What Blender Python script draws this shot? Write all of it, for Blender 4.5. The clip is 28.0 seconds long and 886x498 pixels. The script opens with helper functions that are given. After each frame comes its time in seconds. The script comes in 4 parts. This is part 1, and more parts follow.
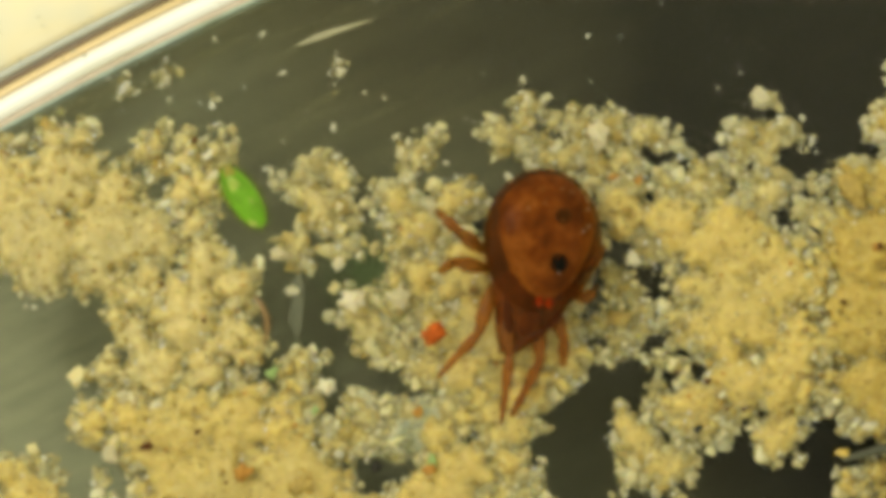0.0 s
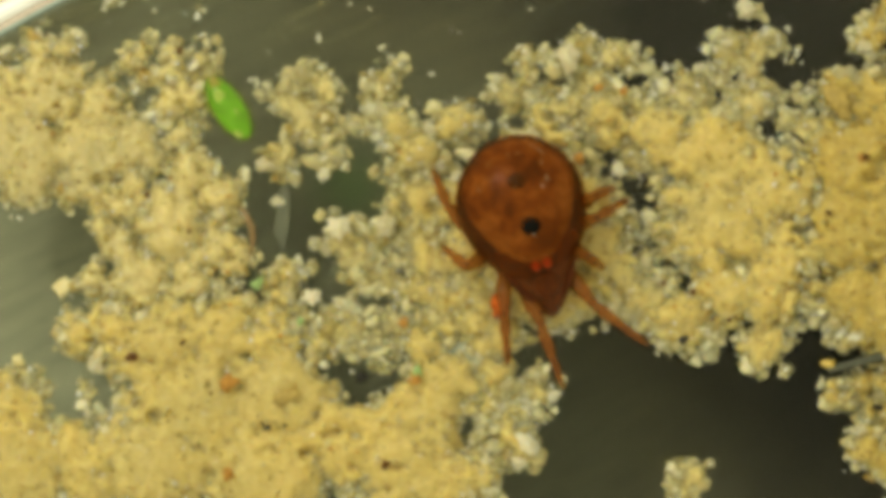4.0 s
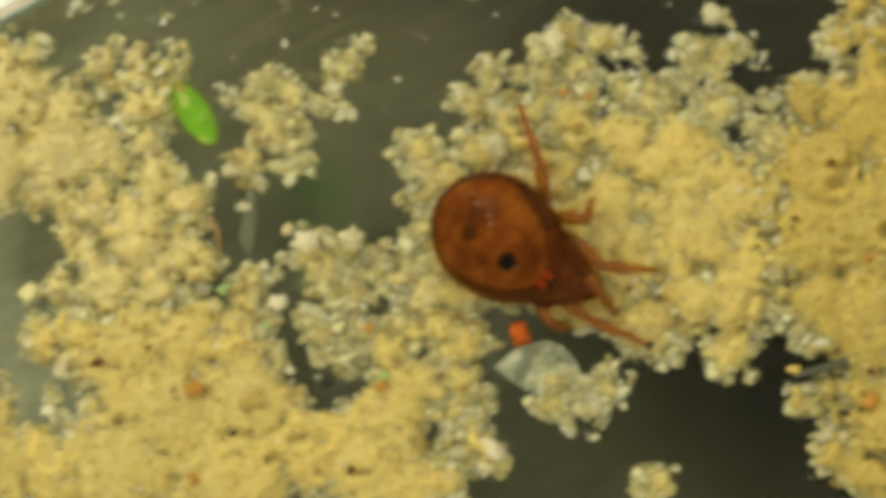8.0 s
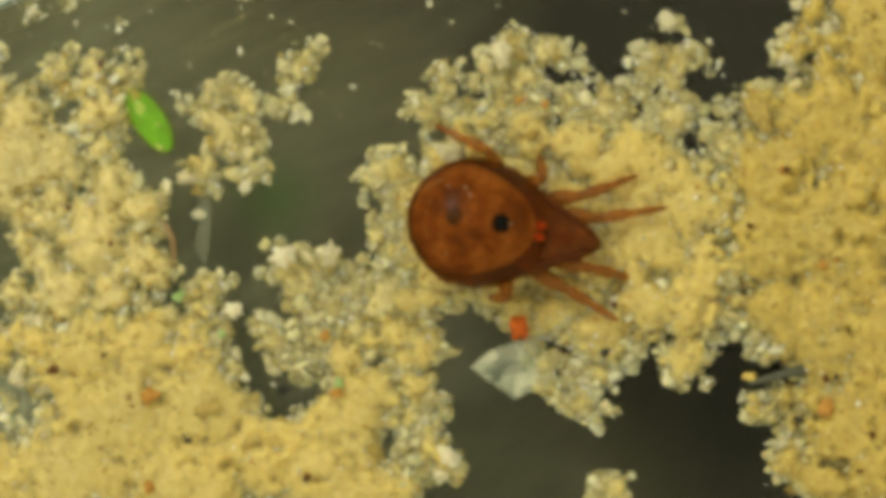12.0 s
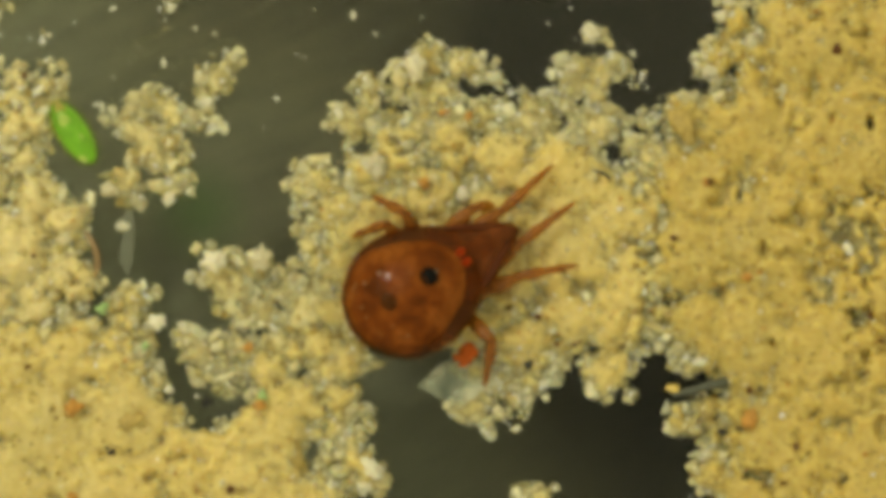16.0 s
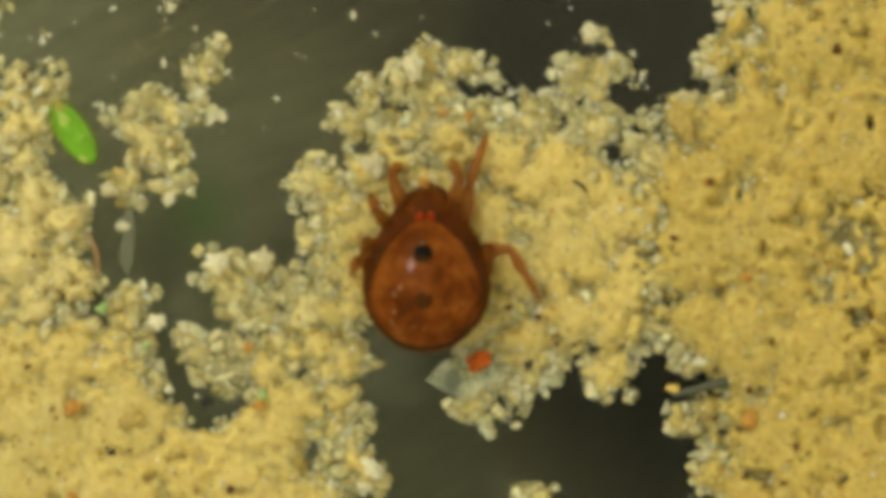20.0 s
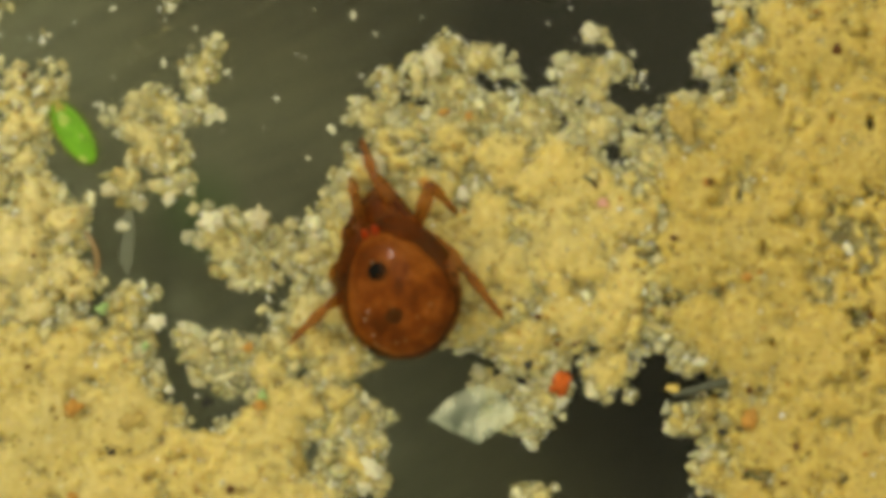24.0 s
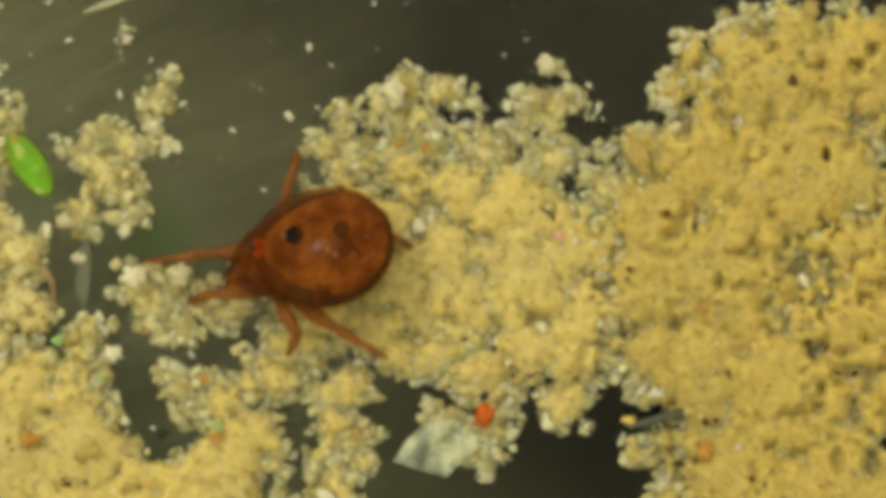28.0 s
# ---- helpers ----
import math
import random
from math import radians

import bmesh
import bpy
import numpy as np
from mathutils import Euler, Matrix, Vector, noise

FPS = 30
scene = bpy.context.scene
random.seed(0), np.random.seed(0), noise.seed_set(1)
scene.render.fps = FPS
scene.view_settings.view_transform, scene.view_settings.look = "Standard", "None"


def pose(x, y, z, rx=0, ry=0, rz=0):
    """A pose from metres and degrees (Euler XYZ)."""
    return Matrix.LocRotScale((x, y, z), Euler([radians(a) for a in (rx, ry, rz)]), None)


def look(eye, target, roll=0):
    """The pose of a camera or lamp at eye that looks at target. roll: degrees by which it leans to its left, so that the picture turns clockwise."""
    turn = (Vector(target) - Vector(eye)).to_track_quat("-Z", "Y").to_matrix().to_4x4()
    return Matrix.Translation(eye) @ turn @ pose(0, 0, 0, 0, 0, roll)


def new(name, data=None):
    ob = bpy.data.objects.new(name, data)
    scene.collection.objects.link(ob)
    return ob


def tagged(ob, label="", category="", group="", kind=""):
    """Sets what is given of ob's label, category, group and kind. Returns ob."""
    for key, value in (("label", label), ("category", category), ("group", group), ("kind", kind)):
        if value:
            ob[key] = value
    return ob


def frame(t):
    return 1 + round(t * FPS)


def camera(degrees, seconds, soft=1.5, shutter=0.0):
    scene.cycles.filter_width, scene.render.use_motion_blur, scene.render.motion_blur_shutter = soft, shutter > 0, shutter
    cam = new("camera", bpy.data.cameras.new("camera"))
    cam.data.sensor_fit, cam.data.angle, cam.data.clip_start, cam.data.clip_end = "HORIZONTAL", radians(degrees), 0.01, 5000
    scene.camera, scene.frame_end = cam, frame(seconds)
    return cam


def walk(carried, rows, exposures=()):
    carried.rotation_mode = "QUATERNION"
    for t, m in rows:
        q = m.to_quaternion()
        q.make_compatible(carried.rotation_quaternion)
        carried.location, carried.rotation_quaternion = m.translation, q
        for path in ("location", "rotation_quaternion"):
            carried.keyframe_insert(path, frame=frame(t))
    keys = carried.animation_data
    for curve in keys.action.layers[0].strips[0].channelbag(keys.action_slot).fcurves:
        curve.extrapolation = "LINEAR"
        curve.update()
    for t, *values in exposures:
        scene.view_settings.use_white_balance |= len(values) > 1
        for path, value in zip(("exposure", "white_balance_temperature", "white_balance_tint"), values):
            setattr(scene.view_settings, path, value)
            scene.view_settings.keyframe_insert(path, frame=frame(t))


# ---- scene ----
# Everything is laid out in plan units of two micrometres: x to the right, y down the plan, z up.
U = 2.0e-6
EYE = 0.060          # the lens hangs 60 mm over the dish

PATH = [
    (0, 300, 114), (0.5, 300, 114), (1, 300, 114), (1.5, 298, 116), (2, 303, 140), (2.5, 288, 48),
    (3, 277, -22), (3.5, 274, -44), (5.5, 275, -42), (6, 274, -45), (6.5, 334, -51), (7, 311, -48),
    (7.5, 223, -36), (7.9667, 222, -36), (8, 214, -34), (8.0333, 190, -30), (8.1, 142, -22), (8.2, 134, -21),
    (8.5, 133, -21), (9, 135, -21), (9.5, 135, -22), (10, 135, -21), (10.5, 135, -21), (11, 135, -21),
    (11.5, 135, -21), (13.5, 132, -21), (14, 6, 1), (14.5, -2, 1), (15, 0, 0), (25, 0, 0),
    (25.5, 0, 1), (26, 0, 7), (26.5, 6, 42), (27, 6, 41), (27.5, -81, 54), (28, -78, 56),
]
cam = camera(2 * math.degrees(math.atan(784 * U / EYE)), 28.0, soft=6.1, shutter=0.6)
walk(cam, [(t, pose(-sx * U, sy * U, EYE)) for t, sx, sy in PATH])

# ---- light ----
world = bpy.data.worlds.new("room")
scene.world = world
world.use_nodes = True
bg = world.node_tree.nodes["Background"]
bg.inputs["Color"].default_value = (1.0, 0.96, 0.65, 1)
bg.inputs["Strength"].default_value = 0.80
sun = new("sun", bpy.data.lights.new("sun", "SUN"))
sun.data.energy, sun.data.angle, sun.data.color = 0.94, radians(44), (1.0, 0.945, 0.66)
sun.matrix_world = look((-0.45, 0.52, 1.0), (0, 0, 0))
led = new("led_lamp", bpy.data.lights.new("led_lamp", "AREA"))
led.data.shape, led.data.size, led.data.energy, led.data.color = "DISK", 0.003, 0.0075, (1.0, 0.95, 0.82)
led.matrix_world = look((-0.024, 0.028, 0.046), (0, 0, 0))
scene.view_settings.exposure = 0.0


# ---- helpers ----
def at(x, y, z=0.0):
    return Vector(((x - 784) * U, (441 - y) * U, z * U))


def mesh_from(name, verts, faces, mats, smooth=True, mat_index=None):
    """A mesh from numpy arrays: verts in plan units (y up), faces of one size."""
    me = bpy.data.meshes.new(name)
    faces = np.asarray(faces, dtype=np.int32)
    n, k = faces.shape
    me.vertices.add(len(verts))
    me.vertices.foreach_set("co", (np.asarray(verts, dtype=np.float64) * U).astype(np.float32).ravel())
    me.loops.add(n * k)
    me.loops.foreach_set("vertex_index", faces.ravel())
    me.polygons.add(n)
    me.polygons.foreach_set("loop_start", np.arange(0, n * k, k, dtype=np.int32))
    if mat_index is not None:
        me.polygons.foreach_set("material_index", np.asarray(mat_index, dtype=np.int32))
    me.update(calc_edges=True)
    me.polygons.foreach_set("use_smooth", np.full(n, smooth))
    for m in mats:
        me.materials.append(m)
    return me


def thing(name, x, y, z, label, category, group="", kind=""):
    ob = new(name)
    ob.location = at(x, y, z)
    ob.empty_display_size = 20 * U
    return tagged(ob, label, category, group, kind)


def part(name, me, parent, label="", where=(0, 0, 0), kind=""):
    ob = new(name, me)
    ob.parent = parent
    ob.location = Vector(where) * U
    return tagged(ob, label, kind=kind)


def lattice(ix, iy, seed):
    """A number from 0 to 1 for each whole point of the plane."""
    h = (ix.astype(np.int64) * 374761393 + iy.astype(np.int64) * 668265263 + seed * 1442695041) & 0xFFFFFFFF
    h = ((h ^ (h >> 13)) * 1274126177) & 0xFFFFFFFF
    return ((h ^ (h >> 16)) & 0xFFFF) / 65535.0


def grain_noise(x, y, size, seed):
    """Smooth noise from -1 to 1 with lumps of the given size."""
    u, v = x / size, y / size
    i, j = np.floor(u), np.floor(v)
    f, g = u - i, v - j
    f, g = f * f * (3 - 2 * f), g * g * (3 - 2 * g)
    a, b = lattice(i, j, seed), lattice(i + 1, j, seed)
    c, d = lattice(i, j + 1, seed), lattice(i + 1, j + 1, seed)
    return 2 * ((a * (1 - f) + b * f) * (1 - g) + (c * (1 - f) + d * f) * g) - 1


def lathe(name, stations, mats, segments=32, flat=1.0, drop=1.0):
    """A closed body along x from stations (x, half width, height): the upper half flat, the lower half drop times as high."""
    verts, faces = [], []
    for x, w, h in stations:
        for k in range(segments):
            a = 2 * math.pi * k / segments
            s = math.sin(a)
            verts.append((x, w * math.cos(a), h * s * (flat if s > 0 else drop)))
    n = len(stations)
    for i in range(n - 1):
        for k in range(segments):
            q = (k + 1) % segments
            faces.append((i * segments + k, i * segments + q, (i + 1) * segments + q, (i + 1) * segments + k))
    return mesh_from(name, np.array(verts), faces, mats)


def tube(name, points, radii, mats, segments=10):
    """A tapering tube through points, closed by its thin ends."""
    verts, faces = [], []
    pts = [Vector(p) for p in points]
    for i, p in enumerate(pts):
        d = (pts[min(i + 1, len(pts) - 1)] - pts[max(i - 1, 0)]).normalized()
        side = d.cross(Vector((0, 0, 1)))
        side = side.normalized() if side.length > 1e-3 else Vector((0, 1, 0))
        up = side.cross(d)
        for k in range(segments):
            a = 2 * math.pi * k / segments
            verts.append(p + radii[i] * (math.cos(a) * side + math.sin(a) * up))
    for i in range(len(pts) - 1):
        for k in range(segments):
            q = (k + 1) % segments
            faces.append((i * segments + k, i * segments + q, (i + 1) * segments + q, (i + 1) * segments + k))
    return mesh_from(name, np.array([tuple(v) for v in verts]), faces, mats)


# ---- materials ----
DISH = (2650, 5340)      # the dish's middle in the plan
RADIUS = 6000            # to the inner foot of its wall


def material(name):
    m = bpy.data.materials.new(name)
    m.use_nodes = True
    nt = m.node_tree
    return m, nt, nt.nodes["Principled BSDF"], nt.nodes["Material Output"]


def node(nt, kind, **values):
    n = nt.nodes.new(kind)
    for k, v in values.items():
        n.inputs[k].default_value = v
    return n


def cloud(nt, size, detail=3.0, rough=0.55, coord="Object"):
    """Noise with lumps of the given size in plan units."""
    tc = nt.nodes.new("ShaderNodeTexCoord")
    n = node(nt, "ShaderNodeTexNoise", Scale=1 / (size * U), Detail=detail, Roughness=rough)
    nt.links.new(tc.outputs[coord], n.inputs["Vector"])
    return n.outputs["Fac"]


def ramp(nt, fac, stops):
    r = nt.nodes.new("ShaderNodeValToRGB")
    e = r.color_ramp.elements
    while len(e) < len(stops):
        e.new(0.5)
    for s, (p, c) in zip(e, stops):
        s.position, s.color = p, (*c, 1)
    nt.links.new(fac, r.inputs["Fac"])
    return r.outputs["Color"]


def mixed(nt, fac, a, b, kind="MIX"):
    m = nt.nodes.new("ShaderNodeMix")
    m.data_type, m.blend_type = "RGBA", kind
    for sock, v in ((m.inputs[0], fac), (m.inputs[6], a), (m.inputs[7], b)):
        if isinstance(v, (int, float)):
            sock.default_value = v
        elif isinstance(v, tuple):
            sock.default_value = (*v, 1)
        else:
            nt.links.new(v, sock)
    return m.outputs[2]


def bumped(nt, bsdf, fac, depth, strength=0.6):
    b = node(nt, "ShaderNodeBump", Strength=strength, Distance=depth * U)
    nt.links.new(fac, b.inputs["Height"])
    nt.links.new(b.outputs["Normal"], bsdf.inputs["Normal"])


def crumb_material(name, dark, mid, light, translucent, rough, per_object=False, clear=(0.0, 0.0)):
    """Crumbly organic powder: colour varies from crumb to crumb and in soft stains."""
    m, nt, p, out = material(name)
    if per_object:
        pick = nt.nodes.new("ShaderNodeObjectInfo").outputs["Random"]
    else:
        pick = nt.nodes.new("ShaderNodeNewGeometry").outputs["Random Per Island"]
    base = ramp(nt, pick, [(0.0, dark), (0.5, mid), (1.0, light)])
    stain = ramp(nt, cloud(nt, 90), [(0.3, (0.84, 0.78, 0.62)), (0.7, (1.0, 1.0, 1.0))])
    col = mixed(nt, 1.0, base, stain, "MULTIPLY")
    nt.links.new(col, p.inputs["Base Color"])
    p.inputs["Roughness"].default_value = rough
    p.inputs["Subsurface Weight"].default_value = 0.8
    p.inputs["Subsurface Radius"].default_value = (1.0, 0.8, 0.45)
    p.inputs["Subsurface Scale"].default_value = 14 * U
    bumped(nt, p, cloud(nt, 5), 1.0)
    tr = nt.nodes.new("ShaderNodeBsdfTranslucent")
    nt.links.new(col, tr.inputs["Color"])
    mix = node(nt, "ShaderNodeMixShader", Fac=translucent)
    nt.links.new(p.outputs[0], mix.inputs[1])
    nt.links.new(tr.outputs[0], mix.inputs[2])
    # some crumbs are nearly clear, others milky
    again = nt.nodes.new("ShaderNodeMath")
    again.operation = "MULTIPLY"
    again.inputs[1].default_value = 7.31
    nt.links.new(pick, again.inputs[0])
    part_of = nt.nodes.new("ShaderNodeMath")
    part_of.operation = "FRACT"
    nt.links.new(again.outputs[0], part_of.inputs[0])
    glassy = node(nt, "ShaderNodeMapRange", **{"To Min": clear[0], "To Max": clear[1]})
    nt.links.new(part_of.outputs[0], glassy.inputs["Value"])
    veil = nt.nodes.new("ShaderNodeMixShader")
    nt.links.new(glassy.outputs[0], veil.inputs["Fac"])
    nt.links.new(mix.outputs[0], veil.inputs[1])
    nt.links.new(node(nt, "ShaderNodeBsdfTransparent", Color=(0.95, 0.95, 0.86, 1)).outputs[0], veil.inputs[2])
    nt.links.new(veil.outputs[0], out.inputs["Surface"])
    return m


CRUMB = crumb_material("cream_crumb", (0.58, 0.44, 0.15), (0.67, 0.535, 0.20), (0.78, 0.665, 0.32), 0.1, 0.4, clear=(0.25, 0.6))
TAN_CRUMB = crumb_material("tan_crumb", (0.44, 0.32, 0.09), (0.53, 0.41, 0.13), (0.66, 0.55, 0.25), 0.1, 0.4, clear=(0.25, 0.6))
PALE = crumb_material("pale_crumb", (0.62, 0.54, 0.27), (0.82, 0.745, 0.43), (0.97, 0.93, 0.68), 0.10, 0.2, clear=(0.02, 0.82))
SPARK = crumb_material("bright_crystal", (0.85, 0.84, 0.74), (0.90, 0.89, 0.80), (0.95, 0.94, 0.88), 0.1, 0.08)
LUMP = crumb_material("pale_lump", (0.60, 0.54, 0.29), (0.74, 0.68, 0.42), (0.90, 0.86, 0.64), 0.12, 0.25, True, (0.1, 0.5))
MOTE = crumb_material("pale_mote", (0.42, 0.42, 0.34), (0.60, 0.60, 0.50), (0.85, 0.85, 0.75), 0.1, 0.3, clear=(0.35, 0.85))
WHITE = crumb_material("white_lump", (0.66, 0.62, 0.44), (0.78, 0.75, 0.58), (0.9, 0.88, 0.75), 0.15, 0.3, True, (0.0, 0.3))


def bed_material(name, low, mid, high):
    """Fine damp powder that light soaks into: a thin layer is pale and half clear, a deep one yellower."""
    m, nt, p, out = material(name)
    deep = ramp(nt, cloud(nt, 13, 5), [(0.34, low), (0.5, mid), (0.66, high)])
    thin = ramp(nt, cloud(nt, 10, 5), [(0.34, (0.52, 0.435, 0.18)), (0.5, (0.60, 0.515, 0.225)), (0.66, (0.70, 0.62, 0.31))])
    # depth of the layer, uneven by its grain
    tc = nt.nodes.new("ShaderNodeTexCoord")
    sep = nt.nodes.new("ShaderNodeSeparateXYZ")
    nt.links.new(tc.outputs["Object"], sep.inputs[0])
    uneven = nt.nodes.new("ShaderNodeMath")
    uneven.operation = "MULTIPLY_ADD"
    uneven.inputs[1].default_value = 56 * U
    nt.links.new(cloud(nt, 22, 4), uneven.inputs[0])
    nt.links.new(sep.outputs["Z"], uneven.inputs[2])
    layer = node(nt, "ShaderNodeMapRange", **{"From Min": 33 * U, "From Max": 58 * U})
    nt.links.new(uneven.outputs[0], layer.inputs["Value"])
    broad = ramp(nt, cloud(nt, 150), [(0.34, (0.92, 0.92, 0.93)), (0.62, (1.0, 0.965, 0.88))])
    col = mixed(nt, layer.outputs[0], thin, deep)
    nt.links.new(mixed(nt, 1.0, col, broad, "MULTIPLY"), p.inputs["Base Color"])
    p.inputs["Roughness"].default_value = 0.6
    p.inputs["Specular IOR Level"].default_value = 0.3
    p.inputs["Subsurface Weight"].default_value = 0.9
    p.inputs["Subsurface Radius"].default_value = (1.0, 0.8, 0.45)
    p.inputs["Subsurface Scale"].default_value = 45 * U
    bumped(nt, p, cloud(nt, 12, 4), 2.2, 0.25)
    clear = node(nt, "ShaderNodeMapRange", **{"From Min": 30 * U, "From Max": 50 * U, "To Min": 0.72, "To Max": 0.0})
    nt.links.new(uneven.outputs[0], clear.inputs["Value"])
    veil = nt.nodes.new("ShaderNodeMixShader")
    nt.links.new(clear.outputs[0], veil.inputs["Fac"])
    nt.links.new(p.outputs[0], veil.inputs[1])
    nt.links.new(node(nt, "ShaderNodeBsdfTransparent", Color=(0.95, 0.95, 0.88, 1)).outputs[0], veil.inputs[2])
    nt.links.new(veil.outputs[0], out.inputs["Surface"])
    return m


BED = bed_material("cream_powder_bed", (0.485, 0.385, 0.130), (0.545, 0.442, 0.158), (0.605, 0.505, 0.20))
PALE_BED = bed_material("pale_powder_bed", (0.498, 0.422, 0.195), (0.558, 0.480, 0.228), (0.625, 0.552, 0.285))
# browner powder, darkened further for light falling off towards that side
DIM_TAN_BED = bed_material("dim_tan_powder_bed", (0.410, 0.305, 0.080), (0.468, 0.359, 0.099), (0.53, 0.422, 0.131))


def plain(name, colour, rough=0.5, dark=0.6, size=12, depth=1.0, metal=0.0, coat=0.0, spec=0.4):
    """A small thing's surface: one colour, mottled, with a fine grain."""
    m, nt, p, out = material(name)
    nt.links.new(ramp(nt, cloud(nt, size), [(0.3, tuple(c * dark for c in colour)), (0.65, colour)]), p.inputs["Base Color"])
    p.inputs["Roughness"].default_value = rough
    p.inputs["Metallic"].default_value = metal
    p.inputs["Specular IOR Level"].default_value = spec
    p.inputs["Coat Weight"].default_value = coat
    bumped(nt, p, cloud(nt, size * 0.4), depth)
    return m


def mottled(name, low, mid, high):
    """Blotched soft tissue: broad lobes, with finer streaks in them."""
    m, nt, p, out = material(name)
    broad = ramp(nt, cloud(nt, 62, 3.0, 0.5), [(0.36, low), (0.5, mid), (0.66, high)])
    fine = ramp(nt, cloud(nt, 12, 3.0), [(0.35, (0.70, 0.64, 0.58)), (0.6, (1.0, 1.0, 1.0))])
    nt.links.new(mixed(nt, 1.0, broad, fine, "MULTIPLY"), p.inputs["Base Color"])
    p.inputs["Roughness"].default_value = 0.6
    p.inputs["Specular IOR Level"].default_value = 0.2
    bumped(nt, p, cloud(nt, 24), 3.0, 0.4)
    return m


def sheer(name, colour, tint, clear, rough=0.25, dark=0.7, size=30, coat=0.0, spec=0.35):
    """A thin skin: part of the light goes through, tinted."""
    m, nt, p, out = material(name)
    nt.links.new(ramp(nt, cloud(nt, size), [(0.3, tuple(c * dark for c in colour)), (0.7, colour)]), p.inputs["Base Color"])
    p.inputs["Roughness"].default_value = rough
    p.inputs["Coat Weight"].default_value = coat
    p.inputs["Coat Roughness"].default_value = 0.12
    p.inputs["Specular IOR Level"].default_value = spec
    bumped(nt, p, cloud(nt, size * 0.3), 1.2, 0.3)
    tr = node(nt, "ShaderNodeBsdfTransparent", Color=(*tint, 1))
    mix = node(nt, "ShaderNodeMixShader", Fac=clear)
    nt.links.new(p.outputs[0], mix.inputs[1])
    nt.links.new(tr.outputs[0], mix.inputs[2])
    nt.links.new(mix.outputs[0], out.inputs["Surface"])
    return m


def milky_material():
    """A thin milky shard, clearer and bluer in places."""
    m, nt, p, out = material("milky_flake_skin")
    cloudy = cloud(nt, 48, 3.0, 0.6)
    nt.links.new(ramp(nt, cloudy, [(0.38, (0.46, 0.52, 0.42)), (0.62, (0.84, 0.83, 0.62))]), p.inputs["Base Color"])
    p.inputs["Roughness"].default_value = 0.25
    p.inputs["Specular IOR Level"].default_value = 0.35
    bumped(nt, p, cloud(nt, 10), 1.2, 0.3)
    clear = node(nt, "ShaderNodeMapRange", **{"From Min": 0.36, "From Max": 0.64, "To Min": 0.90, "To Max": 0.57})
    nt.links.new(cloudy, clear.inputs["Value"])
    veil = nt.nodes.new("ShaderNodeMixShader")
    nt.links.new(clear.outputs[0], veil.inputs["Fac"])
    nt.links.new(p.outputs[0], veil.inputs[1])
    nt.links.new(node(nt, "ShaderNodeBsdfTransparent", Color=(0.95, 0.97, 0.92, 1)).outputs[0], veil.inputs[2])
    nt.links.new(veil.outputs[0], out.inputs["Surface"])
    return m


CUTICLE = sheer("amber_cuticle", (0.12, 0.034, 0.006), (0.98, 0.74, 0.43), 0.56, 0.09, 0.3, 34, 0.0, 0.09)
HEAD = sheer("amber_head", (0.18, 0.048, 0.008), (0.95, 0.6, 0.3), 0.32, 0.14, 0.3, 26, 0.0, 0.1)
LEG = sheer("amber_leg", (0.31, 0.112, 0.020), (0.96, 0.70, 0.33), 0.42, 0.25, 0.5, 18, 0.0, 0.2)
GUT = mottled("brown_gut", (0.165, 0.058, 0.014), (0.37, 0.150, 0.036), (0.58, 0.31, 0.105))
LOBE = plain("tan_lobe", (0.52, 0.27, 0.08), 0.6, 0.5, 30, 2.0)
BELLY = plain("dark_belly", (0.045, 0.011, 0.006), 0.5, 0.6, 40)
RIDGE = plain("dark_amber_ridge", (0.085, 0.022, 0.006), 0.5, 0.6, 20, spec=0.08)
FIELD = plain("orange_field", (0.26, 0.085, 0.016), 0.6, 0.5, 20, spec=0.08)
BLACK = plain("black_bolus", (0.004, 0.004, 0.003), 0.6, spec=0.06)
SPOT = plain("dark_brown_spot", (0.05, 0.018, 0.006), 0.5)
RED_SPOT = plain("red_spot", (0.62, 0.07, 0.012), 0.6, spec=0.1)
GREEN = plain("green_pellet_skin", (0.15, 0.43, 0.006), 0.35, 0.55, 34, 1.5, coat=0.2)
GREEN_RIM = sheer("clear_green_rim", (0.40, 0.52, 0.12), (0.95, 1.0, 0.72), 0.86)
TAWNY = plain("tawny_patch", (0.34, 0.27, 0.05), 0.5)
YELLOWISH = plain("pale_green_patch", (0.42, 0.52, 0.16), 0.5)
RED = plain("red_grain_skin", (0.60, 0.125, 0.016), 0.6, 0.45, 12, 3.0, spec=0.12)
ORANGE = plain("orange_flake_skin", (0.52, 0.26, 0.055), 0.6, spec=0.15)
BROWN = plain("brown_speck_skin", (0.12, 0.048, 0.014), 0.6, spec=0.15)
DARK = plain("dark_speck_skin", (0.015, 0.014, 0.010), 0.4)
OCHRE = plain("ochre_flake_skin", (0.46, 0.33, 0.085), 0.6)
GREY_ROD = plain("grey_rod_skin", (0.075, 0.08, 0.05), 0.5)
YELLOW = plain("yellow_bead_skin", (0.74, 0.53, 0.11), 0.25, coat=0.5)
FLAKE = milky_material()
FIBRE = sheer("tan_fibre_skin", (0.36, 0.24, 0.11), (0.9, 0.8, 0.6), 0.4)
HAZE = sheer("scratch_haze", (0.5, 0.48, 0.36), (0.97, 0.97, 0.93), 0.972, 0.3)
GLASSY = sheer("clear_strip_skin", (0.5, 0.52, 0.42), (0.95, 0.96, 0.92), 0.87, 0.12)
STREAK = sheer("bright_streak_skin", (0.75, 0.72, 0.5), (0.97, 0.97, 0.93), 0.6, 0.3)


